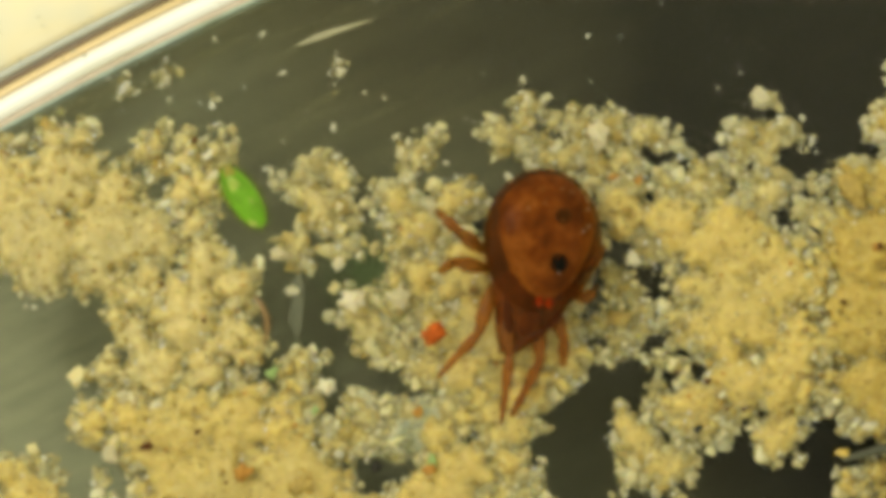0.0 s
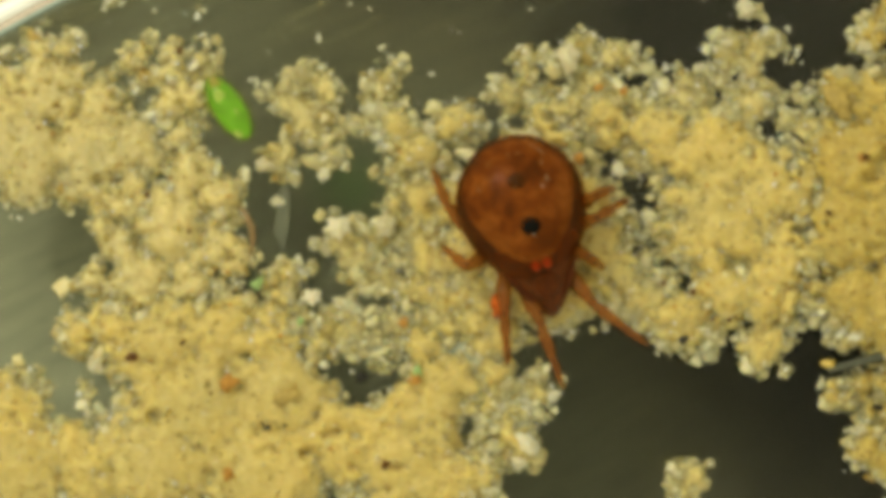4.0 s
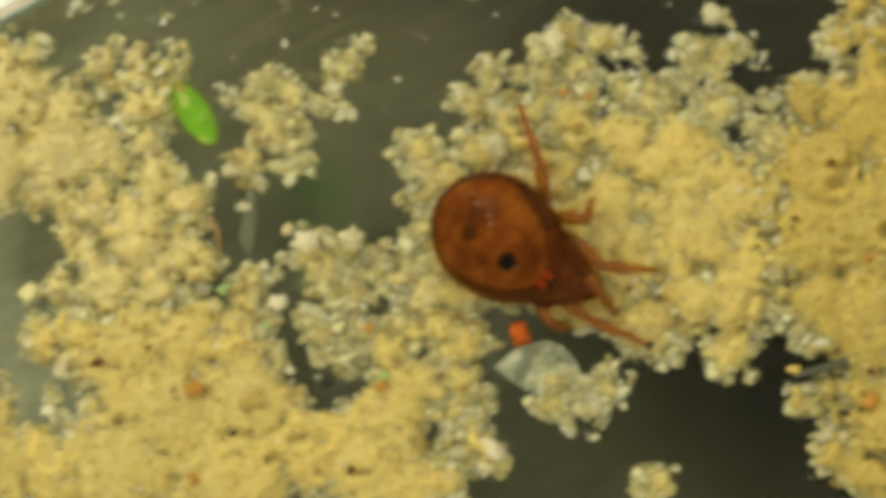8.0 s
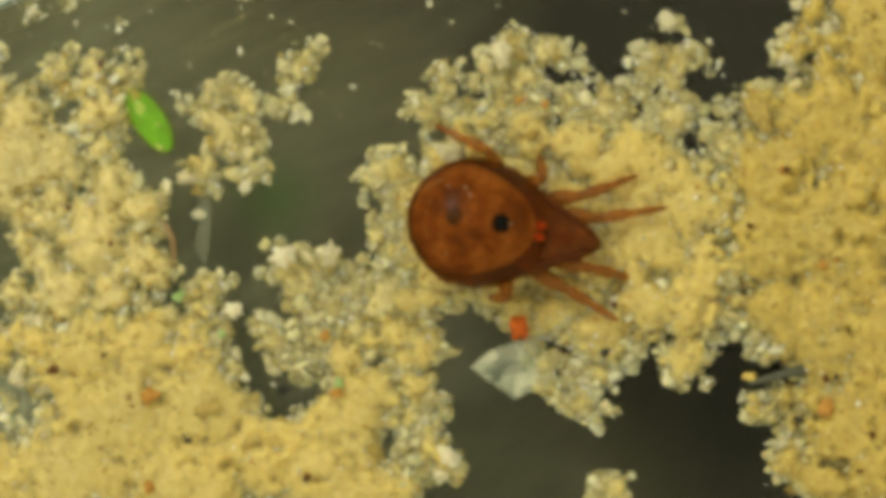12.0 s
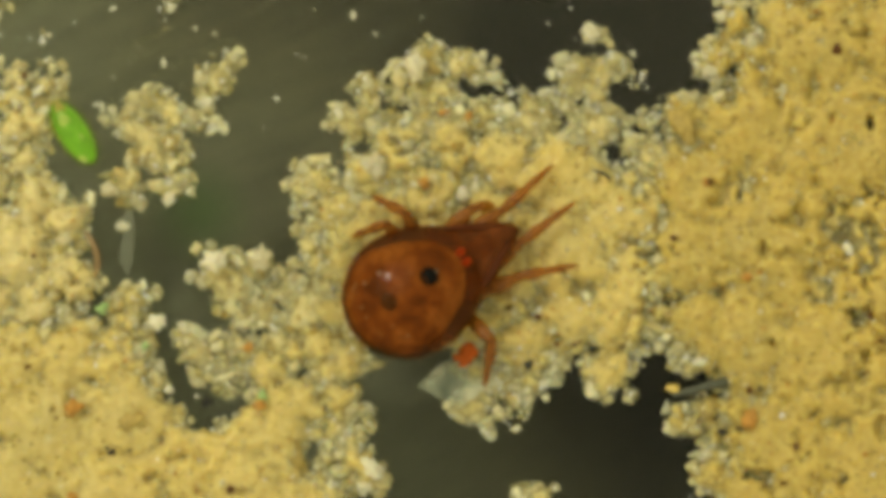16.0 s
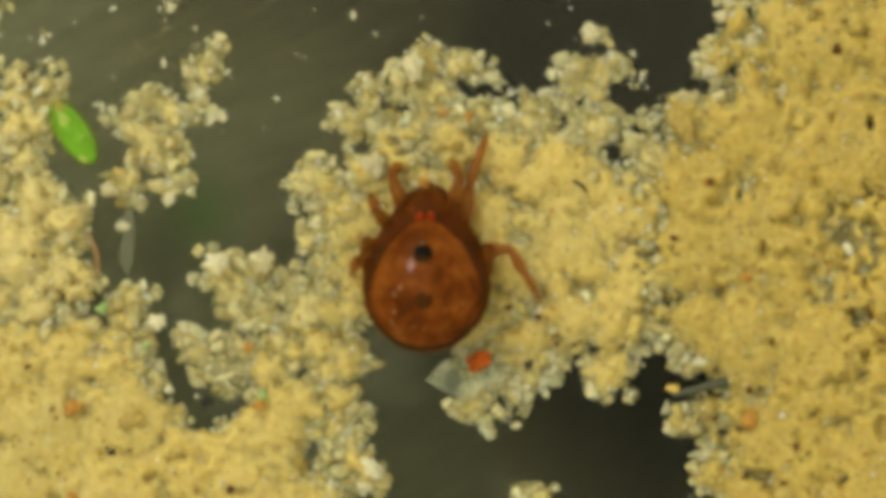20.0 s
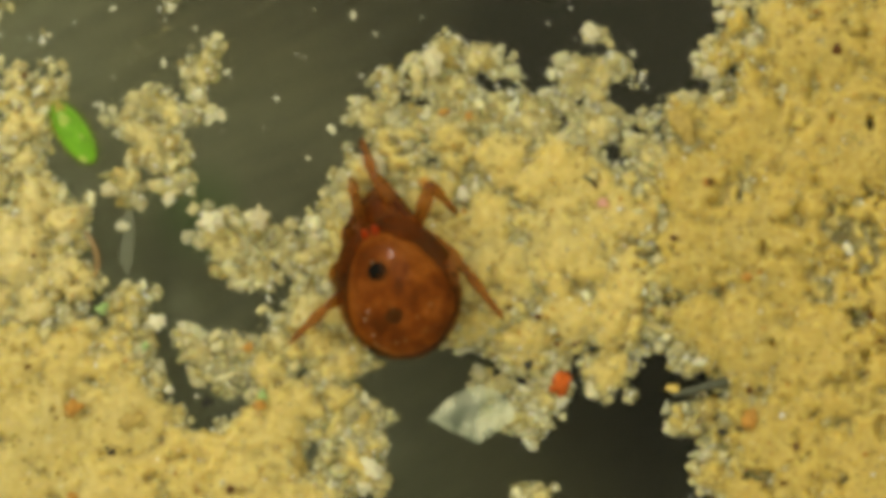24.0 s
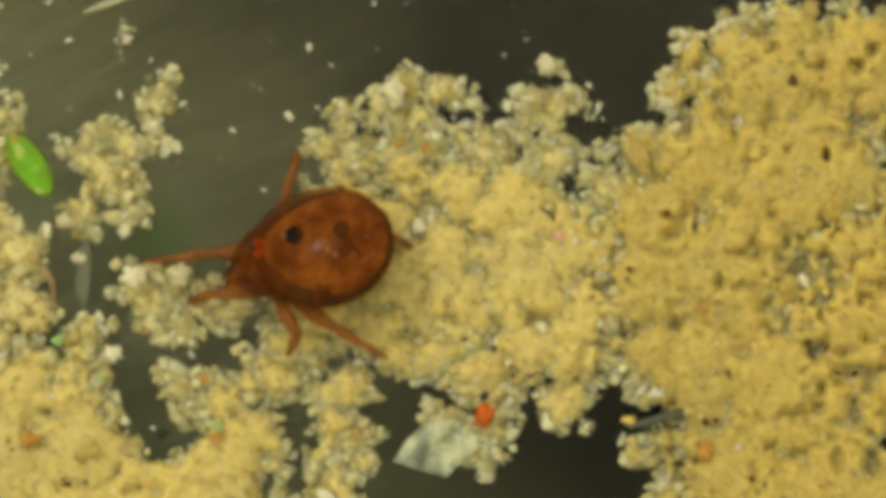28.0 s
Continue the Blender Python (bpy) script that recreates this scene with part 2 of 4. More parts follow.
def glass_material():
    m, nt, p, out = material("dish_glass")
    p.inputs["Base Color"].default_value = (0.97, 0.98, 0.95, 1)
    p.inputs["Transmission Weight"].default_value = 1.0
    p.inputs["Roughness"].default_value = 0.03
    p.inputs["IOR"].default_value = 1.185
    return m


def lip_material():
    """Ground glass, cream, with its shading painted as broad bluish and tan clouds."""
    m, nt, p, out = material("ground_lip_glass")
    broad = ramp(nt, cloud(nt, 260, 2.0), [(0.36, (0.70, 0.71, 0.62)), (0.5, (0.86, 0.79, 0.57)), (0.66, (0.88, 0.84, 0.68))])
    nt.links.new(broad, p.inputs["Base Color"])
    p.inputs["Roughness"].default_value = 0.45
    bumped(nt, p, cloud(nt, 120), 2.0, 0.4)
    return m


GLASS = glass_material()
# the glass wall's refracted bands and colour fringes are painted onto these rings
RIM = plain("painted_bright_band", (0.94, 0.95, 0.94), 0.15, 0.95, 200, 0.5, coat=0.5)
DARK_BAND = plain("painted_dark_band", (0.22, 0.15, 0.085), 0.4, 0.7, 200)
SHOULDER = plain("painted_tan_band", (0.84, 0.66, 0.38), 0.3, 0.85, 120)
GREY_BAND = plain("painted_grey_band", (0.58, 0.63, 0.62), 0.4, 0.85, 120)
LINE = plain("painted_red_fringe", (0.76, 0.63, 0.52), 0.3, 0.85, 120)
EDGE = plain("painted_blue_fringe", (0.46, 0.60, 0.56), 0.2, 0.7, 60)
LIP = lip_material()


def stage_material():
    m, nt, p, out = material("dark_stage")
    # light falling off across the plate is put into its colour, grey to black
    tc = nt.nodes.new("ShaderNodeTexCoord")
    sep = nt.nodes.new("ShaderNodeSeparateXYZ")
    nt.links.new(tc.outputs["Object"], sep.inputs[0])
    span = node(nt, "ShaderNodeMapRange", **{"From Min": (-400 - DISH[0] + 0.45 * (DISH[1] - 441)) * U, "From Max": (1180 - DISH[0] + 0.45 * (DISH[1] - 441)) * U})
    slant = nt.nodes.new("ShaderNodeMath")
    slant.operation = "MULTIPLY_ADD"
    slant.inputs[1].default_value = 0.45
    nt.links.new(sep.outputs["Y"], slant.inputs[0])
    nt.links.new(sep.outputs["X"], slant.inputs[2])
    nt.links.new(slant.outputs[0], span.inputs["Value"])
    falloff_noise = nt.nodes.new("ShaderNodeMath")
    falloff_noise.operation = "MULTIPLY_ADD"
    falloff_noise.inputs[1].default_value, falloff_noise.inputs[2].default_value = 0.36, -0.18
    nt.links.new(cloud(nt, 420, 1.0, 0.4), falloff_noise.inputs[0])
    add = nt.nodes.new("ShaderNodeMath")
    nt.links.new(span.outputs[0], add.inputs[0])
    nt.links.new(falloff_noise.outputs[0], add.inputs[1])
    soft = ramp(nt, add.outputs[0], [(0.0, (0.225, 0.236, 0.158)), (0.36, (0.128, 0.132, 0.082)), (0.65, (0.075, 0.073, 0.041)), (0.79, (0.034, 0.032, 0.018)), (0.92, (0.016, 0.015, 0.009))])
    # wiping leaves long faint smears
    turn = nt.nodes.new("ShaderNodeMapping")
    turn.vector_type = "TEXTURE"
    turn.inputs["Rotation"].default_value = (0, 0, radians(27))
    turn.inputs["Scale"].default_value = (150 * U, 26 * U, 1)
    nt.links.new(tc.outputs["Object"], turn.inputs["Vector"])
    smear = node(nt, "ShaderNodeTexNoise", Scale=1.0, Detail=3.0, Roughness=0.6)
    nt.links.new(turn.outputs[0], smear.inputs["Vector"])
    streak = ramp(nt, smear.outputs["Fac"], [(0.34, (0.82, 0.82, 0.80)), (0.5, (0.95, 0.95, 0.93)), (0.68, (1.10, 1.10, 1.07))])
    falloff_coat = mixed(nt, 1.0, soft, streak, "MULTIPLY")
    # a green algal stain
    spot = nt.nodes.new("ShaderNodeVectorMath")
    spot.operation = "DISTANCE"
    nt.links.new(tc.outputs["Object"], spot.inputs[0])
    spot.inputs[1].default_value = ((345 - DISH[0]) * U, (DISH[1] - 375) * U, 0)
    fade = node(nt, "ShaderNodeMapRange", **{"From Min": 15 * U, "From Max": 105 * U, "To Min": 0.75, "To Max": 0.0})
    nt.links.new(spot.outputs["Value"], fade.inputs["Value"])
    nt.links.new(mixed(nt, fade.outputs[0], falloff_coat, (0.045, 0.078, 0.018)), p.inputs["Base Color"])
    p.inputs["Specular IOR Level"].default_value = 0.12
    p.inputs["Roughness"].default_value = 0.8
    bumped(nt, p, cloud(nt, 60), 1.0, 0.2)
    return m


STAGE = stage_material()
BASE = plain("cream_base", (0.80, 0.74, 0.58), 0.6, 0.9, 400)

# ---- the glass dish and the stage under it ----


def ring(name, profile, mats, segments=360, smooth=True):
    """A round body swept from a profile of (radius, height), about z."""
    verts, faces = [], []
    n = len(profile)
    for k in range(segments):
        a = 2 * math.pi * k / segments
        for r, z in profile:
            verts.append((r * math.cos(a), r * math.sin(a), z))
    for k in range(segments):
        q = (k + 1) % segments
        for i in range(n - 1):
            faces.append((k * n + i, q * n + i, q * n + i + 1, k * n + i + 1))
    return mesh_from(name, np.array(verts), faces, mats, smooth)


def build_dish():
    dish = thing("glass_dish", *DISH, 0, "clear glass dish with a thick rounded rim on a dark stage", "dish")
    floor = part("dish_floor", ring("dish_floor", [(0, 0), (RADIUS - 12, 0), (RADIUS - 10, -2), (RADIUS - 10, -300), (0, -300)], [GLASS], 360, False), dish, "clear scratched glass floor")
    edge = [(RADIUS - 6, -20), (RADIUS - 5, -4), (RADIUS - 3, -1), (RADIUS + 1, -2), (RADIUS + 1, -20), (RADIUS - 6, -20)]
    part("rim_edge", ring("rim_edge", edge, [EDGE], 720), dish, "thin glass edge inside the bead, painted with a bluish fringe")
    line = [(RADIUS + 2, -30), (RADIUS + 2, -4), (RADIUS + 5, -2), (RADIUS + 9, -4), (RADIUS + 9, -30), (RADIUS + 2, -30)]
    part("rim_line", ring("rim_line", line, [LINE], 720), dish, "thin line in the glass, painted as a reddish brown fringe")
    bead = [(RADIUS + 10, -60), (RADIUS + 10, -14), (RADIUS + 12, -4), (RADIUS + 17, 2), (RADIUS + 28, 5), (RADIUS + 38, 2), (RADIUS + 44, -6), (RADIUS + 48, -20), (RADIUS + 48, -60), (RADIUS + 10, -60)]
    part("rim_bead", ring("rim_bead", bead, [RIM], 720), dish, "rounded glass bead along the wall, painted with its bright band")
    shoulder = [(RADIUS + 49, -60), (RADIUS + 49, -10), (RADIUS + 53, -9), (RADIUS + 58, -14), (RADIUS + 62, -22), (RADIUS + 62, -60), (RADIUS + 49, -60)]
    part("rim_shoulder", ring("rim_shoulder", shoulder, [SHOULDER], 720), dish, "shoulder of the bead, painted with a tan refracted band")
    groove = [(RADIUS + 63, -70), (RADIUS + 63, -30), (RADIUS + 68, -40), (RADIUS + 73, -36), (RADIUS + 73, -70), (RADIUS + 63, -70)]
    part("rim_dark_band", ring("rim_dark_band", groove, [DARK_BAND], 720), dish, "groove in the rim, painted with a dark brown refracted band")
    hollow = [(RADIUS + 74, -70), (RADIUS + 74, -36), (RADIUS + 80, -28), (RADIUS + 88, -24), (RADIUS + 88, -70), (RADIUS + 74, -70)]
    part("rim_grey_band", ring("rim_grey_band", hollow, [GREY_BAND], 720), dish, "strip under the lip, painted with a bluish grey refracted band")
    lip = [(RADIUS + 89, -60), (RADIUS + 89, -23), (RADIUS + 104, -16), (RADIUS + 150, -6), (RADIUS + 240, -16), (RADIUS + 420, -30), (RADIUS + 460, -60), (RADIUS + 89, -60)]
    part("rim_lip", ring("rim_lip", lip, [LIP], 720), dish, "cream coloured ground lip of the dish")
    for ob in dish.children:
        ob.visible_shadow = False
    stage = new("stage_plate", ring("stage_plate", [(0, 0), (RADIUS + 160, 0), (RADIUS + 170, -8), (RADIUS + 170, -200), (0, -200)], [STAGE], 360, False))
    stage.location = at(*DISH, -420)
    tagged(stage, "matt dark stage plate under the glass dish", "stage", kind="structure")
    base = new("stage_base", ring("stage_base", [(0, 0), (40000, 0), (40000, -400), (0, -400)], [BASE], 120, False))
    base.location = at(*DISH, -630)
    tagged(base, "pale cream microscope base under the stage plate", "base", kind="structure")


# ---- crumbs ----
def ico(level, rough, seed):
    """A rough crumb of radius 1: vertices and triangles."""
    bm = bmesh.new()
    bmesh.ops.create_icosphere(bm, subdivisions=level, radius=1.0)
    rnd = random.Random(seed)
    squash = Vector((rnd.uniform(0.75, 1.2), rnd.uniform(0.75, 1.2), rnd.uniform(0.6, 1.0)))
    for v in bm.verts:
        k = 1 + rough * noise.noise(v.co * 1.7 + Vector((seed * 3.1, 0, 0))) + 0.45 * rough * noise.noise(v.co * 4.3 + Vector((0, seed * 2.3, 0))) + rough * rnd.uniform(-0.08, 0.08)
        v.co = Vector((v.co.x * squash.x, v.co.y * squash.y, v.co.z * squash.z)) * k
    bm.verts.index_update()
    verts = np.array([tuple(v.co) for v in bm.verts])
    tris = np.array([[v.index for v in f.verts] for f in bm.faces])
    bm.free()
    return verts, tris


SMALL = [ico(2, 0.8, s) for s in range(10)]
TINY = [ico(1, 0.9, 40 + s) for s in range(6)]
FINE = [ico(3, 0.75, 10 + s) for s in range(6)]
LUMP_MESHES = [mesh_from("lump", v, f, [LUMP]) for v, f in FINE]
WHITE_MESHES = [mesh_from("white_lump", v, f, [WHITE]) for v, f in (ico(3, 0.8, 60 + s) for s in range(6))]


def turns(n, rng):
    """n random turns as matrices."""
    q = rng.normal(size=(n, 4))
    q /= np.linalg.norm(q, axis=1)[:, None]
    w, x, y, z = q.T
    return np.stack([1 - 2 * (y * y + z * z), 2 * (x * y - z * w), 2 * (x * z + y * w),
                     2 * (x * y + z * w), 1 - 2 * (x * x + z * z), 2 * (y * z - x * w),
                     2 * (x * z - y * w), 2 * (y * z + x * w), 1 - 2 * (x * x + y * y)], axis=1).reshape(n, 3, 3)


def crumbs_mesh(name, places, sizes, pick_mat, rng, mats, shapes=SMALL, flat=0.55):
    """Many grains in one mesh, some of them flattened flakes."""
    allv, allf, allm, base = [], [], [], 0
    kinds = rng.integers(0, len(shapes), len(places))
    for k, (tv, tf) in enumerate(shapes):
        pick = np.where(kinds == k)[0]
        if not len(pick):
            continue
        rot = turns(len(pick), rng)
        stretch = rng.uniform(0.6, 1.35, (len(pick), 1, 3))
        v = np.einsum("nij,nvj->nvi", rot, tv[None] * stretch) * sizes[pick][:, None, None]
        v[:, :, 2] *= flat
        v += places[pick][:, None]
        f = tf[None] + (np.arange(len(pick)) * len(tv))[:, None, None] + base
        allv.append(v.reshape(-1, 3)), allf.append(f.reshape(-1, 3))
        allm.append(np.repeat(pick_mat[pick], len(tf)))
        base += len(pick) * len(tv)
    return mesh_from(name, np.concatenate(allv), np.concatenate(allf), mats, True, np.concatenate(allm))


def inside(x, y, lobes, holes, seed, ragged):
    """How deep a place lies within the clump, in plan units; below 0 is outside."""
    d = np.full(x.shape, -1e3)
    for lx, ly, r in lobes:
        d = np.maximum(d, r - np.hypot(x - lx, y - ly))
    for hx, hy, r in holes:
        d = np.minimum(d, np.hypot(x - hx, y - hy) - r)
    return d + ragged * (2 + 13 * grain_noise(x, y, 55, seed) + 20 * grain_noise(x, y, 26, seed + 1) + 12 * grain_noise(x, y, 12, seed + 2))


def patchy(x, y, seed):
    """Where a heap is worn thin: ragged patches."""
    return 0.6 * grain_noise(x, y, 85, seed + 21) + 0.5 * grain_noise(x, y, 30, seed + 22) + 0.2 * grain_noise(x, y, 13, seed + 23)


def debris_clump(label, lobes, holes=(), seed=1, height=48, ragged=1.0, lumps=40, gaps=0.0, bed=BED, worn=0.3, thin=(), grain=1.0, group="debris clumps"):
    """A heap of pale crumbs: a powdery bed, loose crumbs and larger lumps."""
    rng = np.random.default_rng(seed)
    cx, cy = sum(l[0] for l in lobes) / len(lobes), sum(l[1] for l in lobes) / len(lobes)
    clump = thing("debris_clump", cx, cy, 0, label, "debris clump", group)
    x0, x1 = min(l[0] - l[2] for l in lobes) - 30, max(l[0] + l[2] for l in lobes) + 30
    y0, y1 = min(l[1] - l[2] for l in lobes) - 30, max(l[1] + l[2] for l in lobes) + 30

    def depth(x, y):
        d = inside(x, y, lobes, holes, seed, ragged)
        if gaps:
            pit = np.maximum(0, 0.7 * grain_noise(x, y, 46, seed + 7) + 0.3 * grain_noise(x, y, 20, seed + 6) + 0.6 * grain_noise(x, y, 110, seed + 8) - (1 - gaps))
            d = d - np.minimum(0.9 * d.clip(0) + 1, 70 * pit)
        for tx, ty, r in thin:
            spot = 1.7 * np.exp(-((x - tx) ** 2 + (y - ty) ** 2) / (1.45 * r) ** 2)
            pit = np.clip(spot * (0.22 + 0.9 * grain_noise(x, y, 24, 201) + 0.8 * grain_noise(x, y, 11, 202)) - 0.15, 0, 1)
            d = d - pit * (d - 2.5).clip(0)
        return d

    def top(d, x, y):
        bare = np.clip(2 * (patchy(x, y, seed) - worn), 0, 1)
        return (1 - 0.8 * bare) * height * (1 - np.exp(-np.maximum(d, 0) / 36)) * (1 + 0.09 * grain_noise(x, y, 46, seed + 4)) + 1.5 * grain_noise(x, y, 15, seed + 5)

    # the bed
    step = 4.5
    gx, gy = np.meshgrid(np.arange(x0, x1, step), np.arange(y0, y1, step))
    jx, jy = gx + rng.uniform(-1.6, 1.6, gx.shape), gy + rng.uniform(-1.6, 1.6, gx.shape)
    d = depth(jx, jy)
    keep = d > 1
    z = np.maximum(top(d, jx, jy) + 1.0 * grain_noise(jx, jy, 8, seed + 9), 0.5)
    verts = np.stack([jx - cx, cy - jy, z], axis=-1).reshape(-1, 3)
    idx = np.arange(gx.size).reshape(gx.shape)
    full = keep[:-1, :-1] & keep[1:, :-1] & keep[:-1, 1:] & keep[1:, 1:]
    quads = np.stack([idx[:-1, :-1], idx[1:, :-1], idx[1:, 1:], idx[:-1, 1:]], axis=-1)[full]
    if len(quads):
        used, inv = np.unique(quads, return_inverse=True)
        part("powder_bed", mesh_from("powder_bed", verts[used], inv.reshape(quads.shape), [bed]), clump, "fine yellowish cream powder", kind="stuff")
    # grains: large and loose at the margin, small and half sunk further in
    step = 5.7
    gx, gy = np.meshgrid(np.arange(x0, x1, step), np.arange(y0, y1, step))
    gx, gy = (gx + rng.uniform(-4.5, 4.5, gx.shape)).ravel(), (gy + rng.uniform(-4.5, 4.5, gx.shape)).ravel()
    d = depth(gx, gy)
    keep = (d > -4) & (rng.random(d.shape) < np.interp(d, [-4, 0, 16, 34, 60], [0.40, 0.72, 0.72, 0.24, 0.11]))
    gx, gy, d = gx[keep], gy[keep], d[keep]
    margin = d < 24
    size = np.where(margin, 2.3 + 7.2 * rng.random(d.shape) ** 2.6, 2.2 + 5.5 * rng.random(d.shape) ** 2)
    broad = margin & (rng.random(d.shape) < 0.04)
    size[broad] = rng.uniform(10, 17, broad.sum())
    size = size * grain
    hill = np.maximum(top(d, gx, gy), 0)
    z = np.where(margin, np.maximum(hill * rng.uniform(0.75, 1.0, d.shape), 0.3 * size), hill - size * rng.uniform(0.15, 0.38, d.shape))
    pale = ((rng.random(d.shape) < np.clip(1.25 - d / 30, 0.10, 0.97)) | (patchy(gx, gy, seed) > worn + 0.15)).astype(int)
    mats = [TAN_CRUMB if bed is DIM_TAN_BED else CRUMB, PALE]
    places, fine = np.stack([gx - cx, cy - gy, z], axis=-1), size < 4.2
    for name, which, shapes, label in (("crumb_layer", ~fine, SMALL, "small pale translucent crumbs"), ("crumb_dust", fine, TINY, "fine pale crumb dust")):
        if which.any():
            part(name, crumbs_mesh(name, places[which], size[which], pale[which], rng, mats, shapes), clump, label, kind="stuff")
    # glinting crystals
    pick = np.where(rng.random(d.shape) < np.interp(d, [0, 24, 60], [0.19, 0.085, 0.04]))[0]
    if len(pick):
        place = np.stack([gx[pick] - cx, cy - gy[pick], z[pick] + size[pick] * 0.5], axis=-1)
        part("glitter", crumbs_mesh("glitter", place, 1.4 + 3.4 * rng.random(len(pick)) ** 1.8, np.zeros(len(pick), dtype=int), rng, [SPARK], TINY), clump, "tiny glinting crystals", kind="stuff")
    # dark grit
    n = int(len(quads) * 0.0045)
    if n > 3:
        for name, m, label, low, more in (("grit", BROWN, "fine brown grit", 1.2, 2.4), ("rust_grit", ORANGE, "fine orange brown grit", 1.5, 3.5)):
            pick = rng.integers(0, len(quads), n)
            place = verts[quads[pick, 0]] + np.array([0, 0, 2.5])
            part(name, crumbs_mesh(name, place, low + more * rng.random(n) ** 2.5, np.zeros(n, dtype=int), rng, [m], TINY), clump, label, kind="stuff")
    # larger lumps, each one a piece of its own
    order = rng.permutation(np.where(d < 34)[0])[:lumps] if grain > 0.9 else []
    for i in order:
        r = rng.uniform(7, 13) if d[i] > 8 else rng.uniform(6, 12)
        ob = part("lump", LUMP_MESHES[rng.integers(0, 6)], clump, where=(gx[i] - cx, cy - gy[i], z[i] - r * (0.3 if d[i] > 14 else 0)))
        ob.scale = (r, r * rng.uniform(0.7, 1), r * rng.uniform(0.6, 0.9))
        ob.rotation_euler = (rng.uniform(0, 0.6), rng.uniform(0, 0.6), rng.uniform(0, 6.3))
    clump["middle"] = (cx, cy)
    return clump


CLUMPS = {}
SEAM = [(1130, 318, 24), (1148, 362, 22), (1152, 445, 26), (1150, 470, 28), (1172, 440, 18), (1139, 225, 20), (1150, 600, 22), (1180, 640, 26), (1190, 525, 18)]   # where two heaps meet, worn through


def build_debris():
    CLUMPS["west"] = debris_clump("broad cream heap of crumbs near the glass rim", [
        (-290, 230, 105), (-190, 200, 95), (-90, 240, 75), (-230, 310, 95), (-120, 310, 90), (-30, 160, 32), (30, 160, 34), (80, 155, 30),
        (20, 225, 42), (55, 215, 34), (50, 285, 34), (-30, 300, 55), (60, 350, 50), (110, 410, 55), (30, 440, 85), (105, 490, 60), (-50, 400, 55), (-70, 470, 45),
        (-110, 540, 40), (-20, 540, 70), (70, 560, 70)], [(-20, 215, 18)], 11, 52, lumps=90, gaps=0.04, bed=PALE_BED, worn=0.5)
    CLUMPS["south_west"] = debris_clump("large yellowish cream heap of crumbs on the glass", [
        (-60, 640, 70), (30, 640, 90), (120, 640, 90), (-40, 740, 90), (80, 760, 120), (210, 760, 110), (200, 640, 65), (240, 550, 45),
        (340, 820, 100), (450, 760, 95), (520, 725, 68), (545, 620, 50), (470, 660, 55), (440, 860, 110), (540, 870, 80),
        (200, 870, 130), (0, 860, 120), (-120, 860, 90), (-250, 760, 70), (-240, 860, 110), (-130, 650, 40)],
        [(372, 715, 34), (310, 650, 34), (590, 800, 26), (550, 800, 22), (-95, 760, 36), (420, 700, 16)], 22, 52, lumps=150, gaps=0.06, worn=0.42)
    CLUMPS["north_west"] = debris_clump("small pale crumbly clump beside the green pellet", [
        (270, 260, 55), (230, 330, 32), (300, 335, 26), (290, 205, 42), (235, 225, 36)], (), 33, 34, lumps=30, gaps=0.08, bed=PALE_BED)
    CLUMPS["tip"] = debris_clump("little pale crumb cluster at a clump's tip", [
        (370, 160, 34), (395, 135, 24), (355, 200, 20)], (), 34, 22, lumps=12, gaps=0.2, bed=PALE_BED)
    CLUMPS["middle"] = debris_clump("pale crumbly clump with two bright white lumps", [
        (380, 480, 38), (460, 480, 36), (420, 520, 44), (460, 560, 42), (505, 505, 36), (545, 515, 36), (580, 500, 30)], (), 44, 26, lumps=30, gaps=0.3, bed=PALE_BED)
    CLUMPS["bridge"] = debris_clump("thin scattered crumbs between two heaps", [
        (350, 625, 36), (400, 655, 34), (440, 615, 36), (490, 600, 45), (545, 560, 52)], (), 55, 28, lumps=30, gaps=0.25, bed=PALE_BED)
    CLUMPS["centre"] = debris_clump("wide cream heap of crumbs under the mite", [
        (640, 310, 45), (710, 275, 58), (660, 400, 75), (800, 255, 52), (890, 275, 66), (990, 320, 90), (650, 500, 70), (1000, 450, 105),
        (1090, 380, 95), (930, 600, 62), (1010, 570, 70), (1090, 560, 75), (1080, 645, 42), (1130, 480, 80), (950, 400, 60)], (), 66, 48, lumps=120, gaps=0.08, worn=0.40, thin=SEAM + [(720, 255, 24), (900, 230, 16), (1090, 600, 16)])
    debris_clump("cream crumbs in the saddle between two heaps", [
        (585, 560, 44), (622, 548, 38), (612, 592, 34)], (), 79, 40, lumps=18, gaps=0.1)
    debris_clump("cream crumbs on a ledge over the clear patch", [
        (930, 640, 34), (965, 642, 30), (990, 628, 32)], (), 80, 36, lumps=14, gaps=0.12)
    CLUMPS["shoved"] = debris_clump("thick cream crumbs shoved along by the mite", [
        (760, 350, 70), (780, 440, 85), (860, 390, 80), (880, 490, 90), (770, 530, 80), (850, 560, 55)], (), 70, 44, lumps=60, gaps=0.05)
    CLUMPS["flank"] = debris_clump("loose cream crumbs at a heap's flank", [
        (560, 330, 38), (555, 430, 34), (595, 380, 42), (590, 460, 35)], (), 67, 34, lumps=20, bed=PALE_BED)
    CLUMPS["early"] = debris_clump("cream crumbs pushed along by the mite", [
        (400, 250, 42), (450, 300, 55), (440, 370, 55), (500, 250, 50), (500, 380, 50), (400, 330, 36)], (), 68, 38, lumps=40)
    CLUMPS["early_south"] = debris_clump("soft cream crumbs pressed against the heap", [
        (470, 470, 52), (540, 480, 58), (520, 555, 58), (455, 550, 42), (570, 560, 50)], (), 71, 40, lumps=30)
